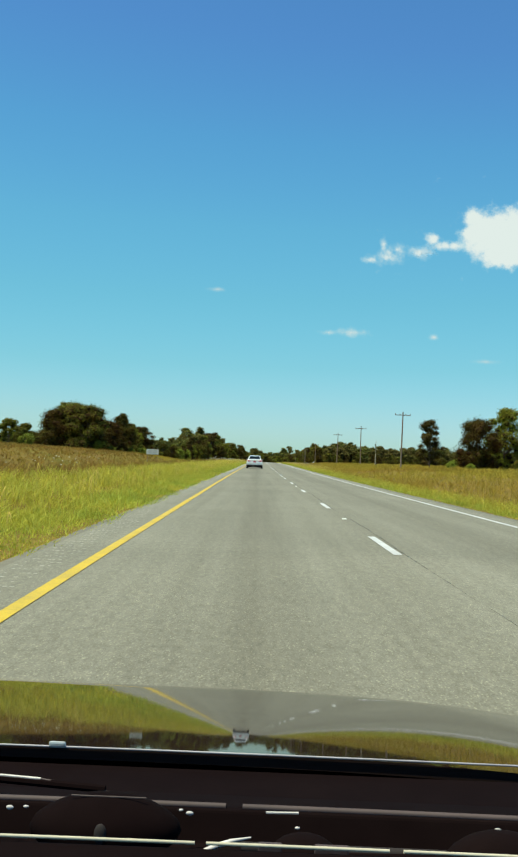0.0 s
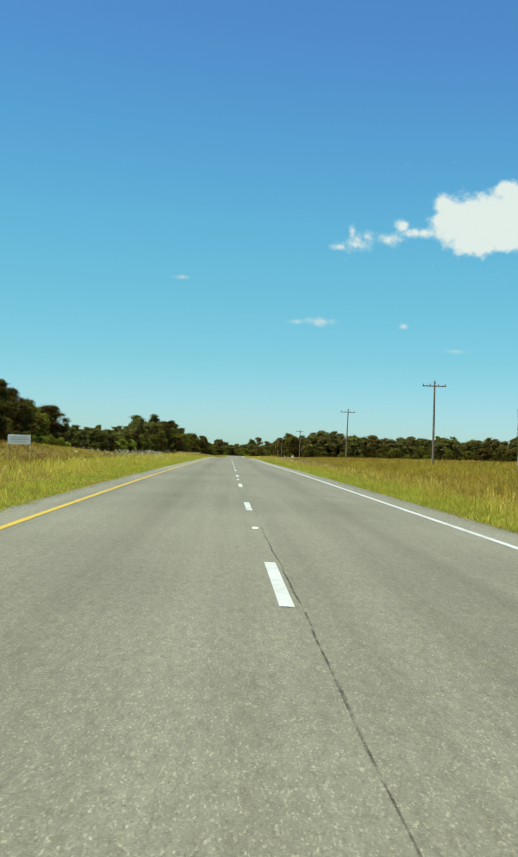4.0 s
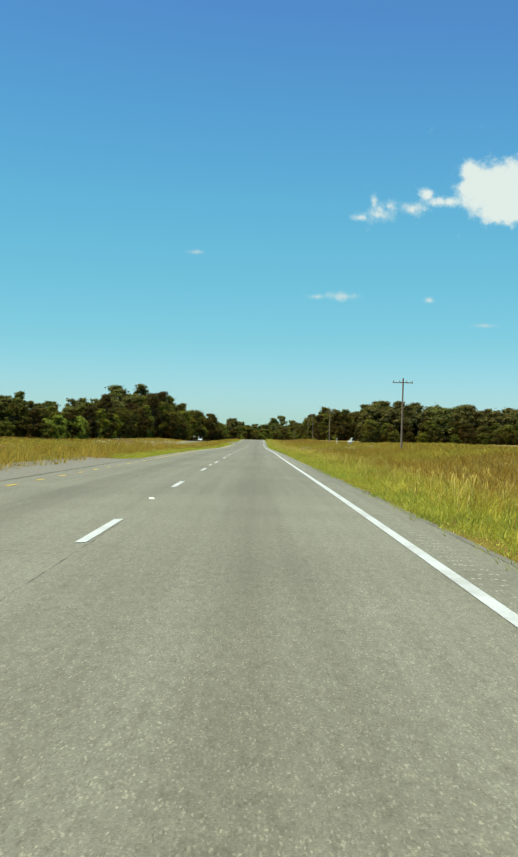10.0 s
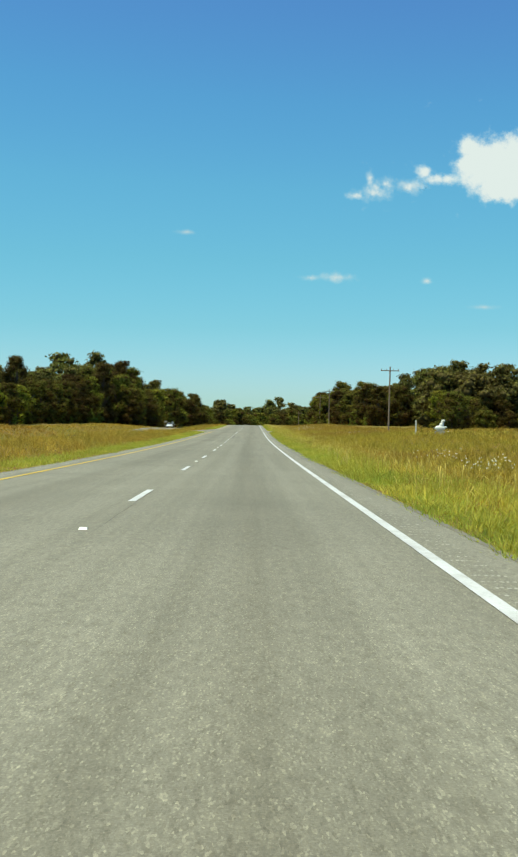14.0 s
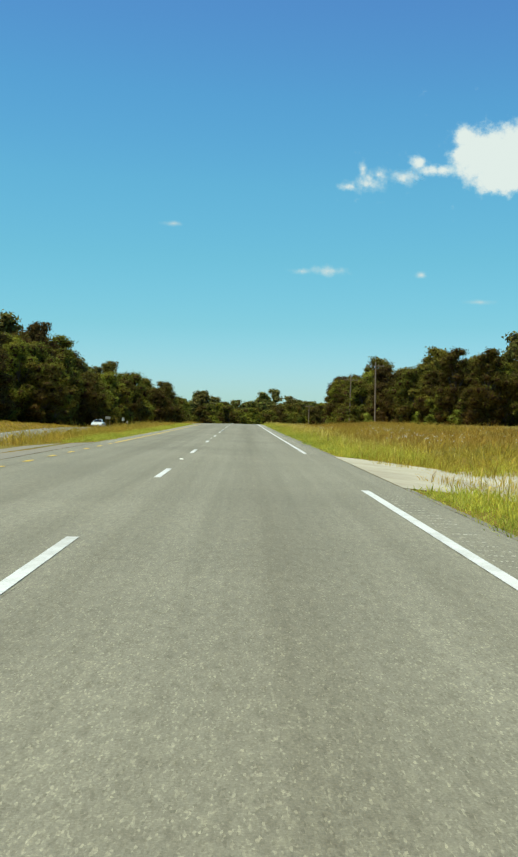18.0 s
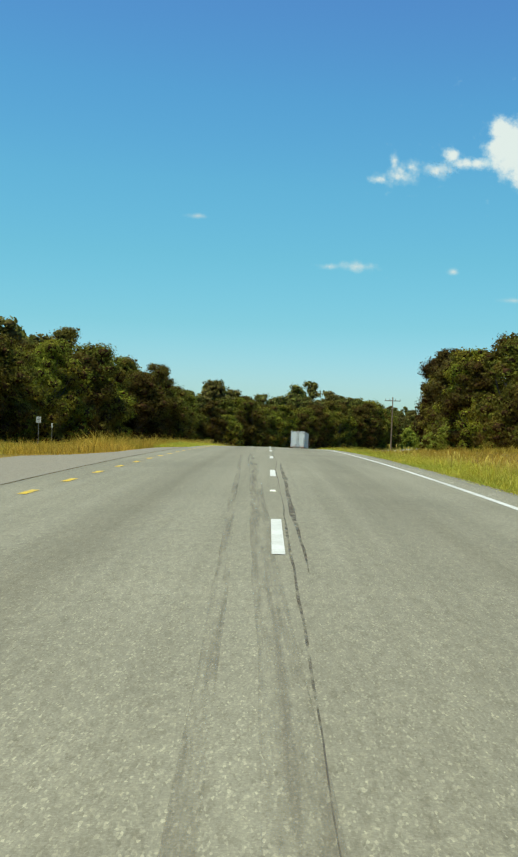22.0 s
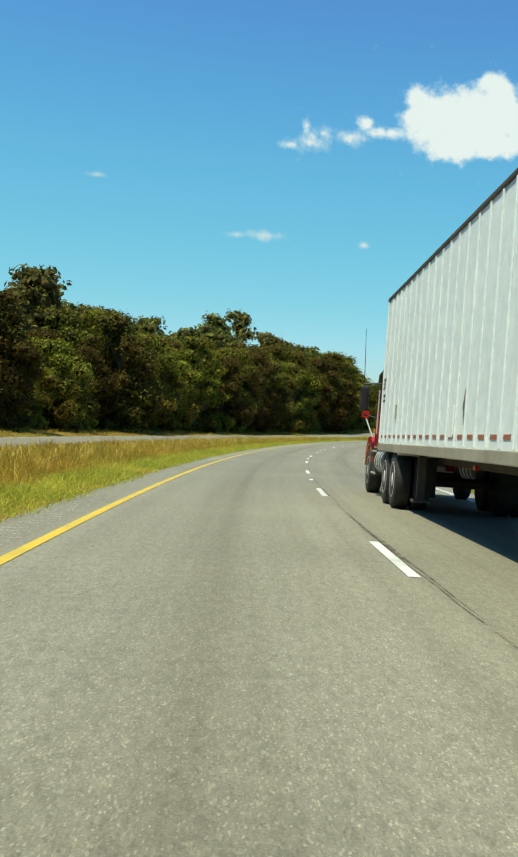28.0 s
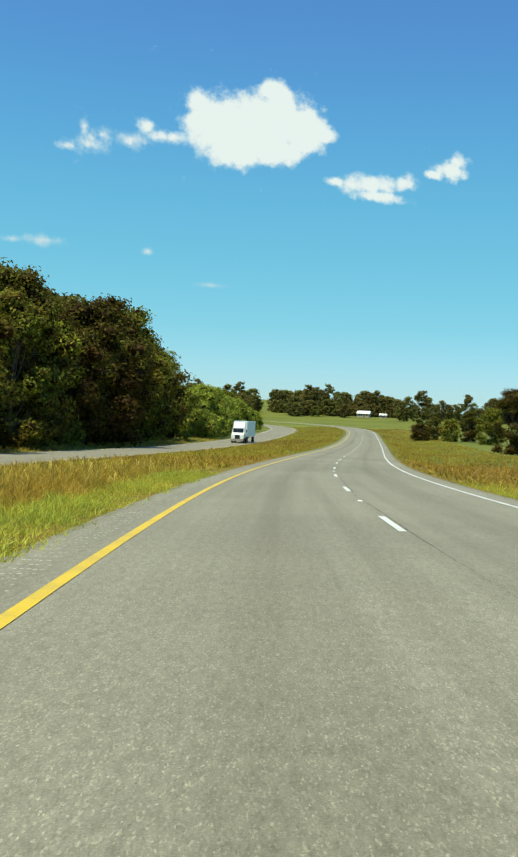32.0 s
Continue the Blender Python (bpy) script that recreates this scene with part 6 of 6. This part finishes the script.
# ---- grass ----
def grass(name, s0, s1, o0, o1, per_m2, height, width, material, seed, label, blades=5, skip=(), thin=()):
    rng = np.random.default_rng(seed)
    n = int((s1 - s0) * abs(o1 - o0) * per_m2)
    s = rng.uniform(s0, s1, n)
    o = rng.uniform(min(o0, o1), max(o0, o1), n)
    keep = np.ones(n, bool)
    for a, b in skip:
        keep &= (s < a) | (s > b)
    for a, b, share in thin:
        keep &= (s < a) | (s > b) | (rng.random(n) < share)
    s, o = s[keep], o[keep]
    n = len(s)
    x, y, z, th = road_at(s)
    g = lie(s, o)
    tall = np.interp(abs(o), [abs(o0) if abs(o0) < abs(o1) else abs(o1), (abs(o0) if abs(o0) < abs(o1) else abs(o1)) + 1.2], [0.45, 1.0])
    p = np.stack([x + o * np.cos(th), y - o * np.sin(th), z + g - 0.05], -1)
    clump = np.clip(0.95 + 0.75 * np.array([noise.noise((a * 0.33, b * 0.33, seed)) + 0.7 * noise.noise((a * 1.1, b * 1.1, seed + 5)) for a, b in zip(p[:, 0], p[:, 1])]), 0.4, 1.7)
    h = height * tall * clump * rng.uniform(0.6, 1.25, n)
    P = np.repeat(p, blades, 0)
    H = np.repeat(h, blades) * rng.uniform(0.55, 1.1, n * blades)
    N = len(P)
    a = rng.uniform(0, 2 * np.pi, N)
    P = P + np.stack([np.cos(a), np.sin(a), 0 * a], -1) * rng.uniform(0, 0.17, N)[:, None]
    b = rng.uniform(0, 2 * np.pi, N)
    w = np.stack([np.cos(b), np.sin(b), 0 * b], -1) * (width * rng.uniform(0.6, 1.3, N))[:, None]
    out = np.stack([np.cos(a), np.sin(a), 0 * a], -1) * (H * rng.uniform(0.12, 1.0, N))[:, None]
    mid = P + out * 0.22 + np.stack([0 * H, 0 * H, H * 0.5], -1)
    droop = rng.uniform(0.75, 1.0, N)
    tip = P + out * (1.6 - droop)[:, None] * 1.5 + np.stack([0 * H, 0 * H, H * droop], -1)
    v = np.stack([P, mid - w, tip, mid + w], 1).reshape(-1, 3)
    f = np.arange(4 * N).reshape(N, 4)
    ob = new(name, raw_mesh(name, v, f, material))
    tagged(ob, label, "grass", kind="stuff")


SKIP_L = [(a - 0.5, min(b, 738) + 0.5) for a, b in CROSS]
SKIP_R = [(584.0, 599.0)]
SKIP_LANE = [(588.6, 595.0)]
FAR_R = [(-20, 140, 0.4), (735, 1060, 0.4)]
FAR_L = [(135, 715, 0.4)]
grass("grass_verge", -20, 1060, 4.42, 8.4, 17, 0.42, 0.0075, M_GRASS, 11, "bright yellow-green verge grass beside the asphalt", 9, SKIP_R, FAR_R)
grass("grass_verge", -20, 1060, -6.1, -4.4, 17, 0.32, 0.0075, M_GRASS, 12, "bright green grass along the median's edge", 9, SKIP_L + [(738, 752)], FAR_L)
grass("grass_verge", 595.2, 600, 7.5, 12.0, 14, 0.44, 0.01, M_GRASS, 26, "yellow-green grass beside the dirt driveway", 8)
grass("edge_grass", -20, 1060, 4.28, 5.6, 46, 0.25, 0.0085, M_GRASS_LUSH, 21, "short bright grass at the asphalt's edge", 5, SKIP_R, FAR_R)
grass("edge_grass", -20, 1060, -6.0, -4.24, 46, 0.26, 0.0085, M_GRASS_LUSH, 22, "short bright grass at the median's edge", 5, SKIP_L + [(738, 752)], FAR_L)
grass("straw_grass", -20, 1060, 5.2, 9.0, 5.0, 0.6, 0.007, M_GRASS_DRY, 23, "loose straw stalks in the verge", 6, SKIP_LANE, FAR_R)
grass("straw_grass", 300, 1060, -7.4, -5.6, 8.0, 0.62, 0.008, M_GRASS_DRY, 24, "loose straw stalks along the median", 6, SKIP_L + [(738, 752)], FAR_L)
grass("meadow_grass", -20, 1060, 7.4, 22.0, 3.6, 0.62, 0.015, M_GRASS_RUST, 13, "tall gold and brown meadow grass", 6, SKIP_LANE, FAR_R)
grass("purple_grass", 226, 296, 6.8, 12.5, 9.0, 0.62, 0.009, M_GRASS_PURPLE, 27, "purple-brown seeding grass in the verge", 6)
grass("meadow_grass", 300, 1060, -10.5, -6.0, 11.0, 0.74, 0.011, M_GRASS_DRY, 19, "tall golden straw grass in the median", 6, SKIP_L[1:], FAR_L)
grass("meadow_grass", -20, 300, -9.6, -5.8, 14.0, 0.5, 0.009, M_GRASS, 28, "knee-high green grass in the median", 7, SKIP_L[1:], FAR_L)
grass("meadow_grass", -20, 300, -12.0, -8.6, 7.0, 0.55, 0.012, M_GRASS_BROWN, 29, "rust-brown seeding grass in the median", 6, (), FAR_L)
grass("meadow_grass", 300, 1060, -19.0, -10.0, 3.4, 0.6, 0.018, M_GRASS_RUST, 14, "tall brown-tipped median grass", 5, SKIP_L[1:], FAR_L)
grass("meadow_grass", -20, 300, -19.0, -10.8, 3.6, 0.6, 0.018, M_GRASS_BROWN, 33, "tall brown-tipped median grass", 5, (), FAR_L)
grass("field_grass", 0, 620, 20.0, 60.0, 0.9, 0.6, 0.05, M_GRASS_RUST, 15, "sparse dry field grass", 5)
grass("field_grass", 0, 330, -70.0, -29.0, 0.9, 0.6, 0.05, M_GRASS_BROWN, 16, "sparse rust-brown field grass", 5)
grass("field_grass", 330, 620, -70.0, -29.0, 0.9, 0.6, 0.05, M_GRASS_RUST, 30, "sparse dry field grass", 5)
grass("field_grass", 620, 1240, -40.0, -28.8, 1.7, 0.42, 0.035, M_GRASS_DRY, 25, "brown grass before the wood", 5)
grass("far_verge_grass", 1060, 1400, 4.5, 20.0, 2.2, 0.35, 0.03, M_GRASS_RUST, 17, "olive grass along the far bend", 5)
grass("far_verge_grass", 1060, 1400, -19.0, -4.8, 2.2, 0.4, 0.03, M_GRASS_RUST, 18, "brown grass along the far bend", 5)


def plumes(name, s0, s1, o0, o1, per_m2, seed, label, skip=(), rise=(0.3, 0.75)):
    """Pale thin blades that rise and bend over in an arch."""
    rng = np.random.default_rng(seed)
    n = int((s1 - s0) * (o1 - o0) * per_m2)
    s, o = rng.uniform(s0, s1, n), rng.uniform(o0, o1, n)
    keep = np.array([noise.noise((a * 0.16, b * 0.16, seed)) for a, b in zip(s, o)]) > rng.uniform(-0.6, 0.35, n)
    for a, b in skip:
        keep &= (s < a) | (s > b)
    s, o = s[keep], o[keep]
    n = len(s)
    p = grid_world(s, o, lie(s, o) - 0.03)
    a = rng.uniform(0, 2 * np.pi, n)
    out = np.stack([np.cos(a), np.sin(a), 0 * a], -1) * rng.uniform(0.12, 0.4, n)[:, None]
    side = np.stack([-np.sin(a), np.cos(a), 0 * a], -1) * rng.uniform(0.005, 0.011, n)[:, None]
    h = rng.uniform(*rise, n)[:, None]
    up = np.array([0, 0, 1.0])
    line = [p, p + out * 0.15 + up * h * 0.7, p + out * 0.5 + up * h, p + out * 0.9 + up * h * rng.uniform(0.75, 1.0, n)[:, None], p + out * 1.25 + up * h * rng.uniform(0.4, 0.8, n)[:, None]]
    wide = [0.6, 0.8, 1.0, 0.8, 0.1]
    v = np.stack([q + side * k * w for q, w in zip(line, wide) for k in (-1, 1)], 1)
    f = np.arange(n)[:, None, None] * 10 + np.array([[0, 1, 3, 2], [2, 3, 5, 4], [4, 5, 7, 6], [6, 7, 9, 8]])[None]
    tagged(new(name, raw_mesh(name, v.reshape(-1, 3), f.reshape(-1, 4), M_PLUME)), label, "grass", kind="stuff")


plumes("arching_grass", 120, 745, 5.0, 10.0, 3.2, 41, "pale arching blades over the verge grass", SKIP_R + [(588.6, 595)])
plumes("arching_grass", 790, 1060, -10.5, -5.7, 3.0, 42, "pale arching straw over the median grass", (), (0.4, 0.85))
plumes("arching_grass", -20, 300, -9.0, -5.4, 2.0, 43, "pale arching blades over the median grass")


def flowers(name, spots, seed, label):
    """Flat-topped white wild flowers on thin stalks, in loose patches."""
    rng = np.random.default_rng(seed)
    vs, fs, n = [], [], 0
    for s0, o0, spread_s, spread_o, count in spots:
        for i in range(int(count * 1.5)):
            if i % 14 == 0:
                cs, co = s0 + rng.normal(0, spread_s), o0 + rng.normal(0, spread_o)
            s, o = cs + rng.normal(0, 0.45), co + rng.normal(0, 0.4)
            if -4.9 < o < 4.7:
                continue
            p = np.array(at(s, max(-110, min(110, o))))
            h, r = rng.uniform(0.5, 0.85), rng.uniform(0.014, 0.034)
            c = p + np.array([rng.normal(0, 0.05), rng.normal(0, 0.05), h])
            for k in range(6):
                a = k * math.pi / 3
                vs.append(c + np.array([r * math.cos(a), r * math.sin(a), 0.02 * rng.uniform(-1, 1)]))
            vs.append(c + np.array([0, 0, 0.025]))
            fs += [(n + k, n + (k + 1) % 6, n + 6) for k in range(6)]
            n += 7
    tagged(new(name, raw_mesh(name, np.array(vs), np.array(fs), M_FLOWER)), label, "wild flowers", kind="stuff")


flowers("wild_flowers", [(205, -9, 14, 2.0, 260), (250, -12, 16, 3, 200), (288, -9, 8, 2, 120), (440, -10, 12, 2.5, 260), (470, -14, 10, 3, 160), (400, -8, 8, 1.5, 90),
                         (312, 8.5, 3, 0.7, 60), (330, 12, 6, 2, 60), (445, 13, 8, 3, 90), (470, 10, 6, 2, 60), (620, 12, 10, 3, 90), (650, 9, 10, 2, 60), (255, 9, 6, 1.5, 70), (40, -10, 12, 3, 40)], 31,
        "loose patches of white flat-topped wild flowers in the grass")
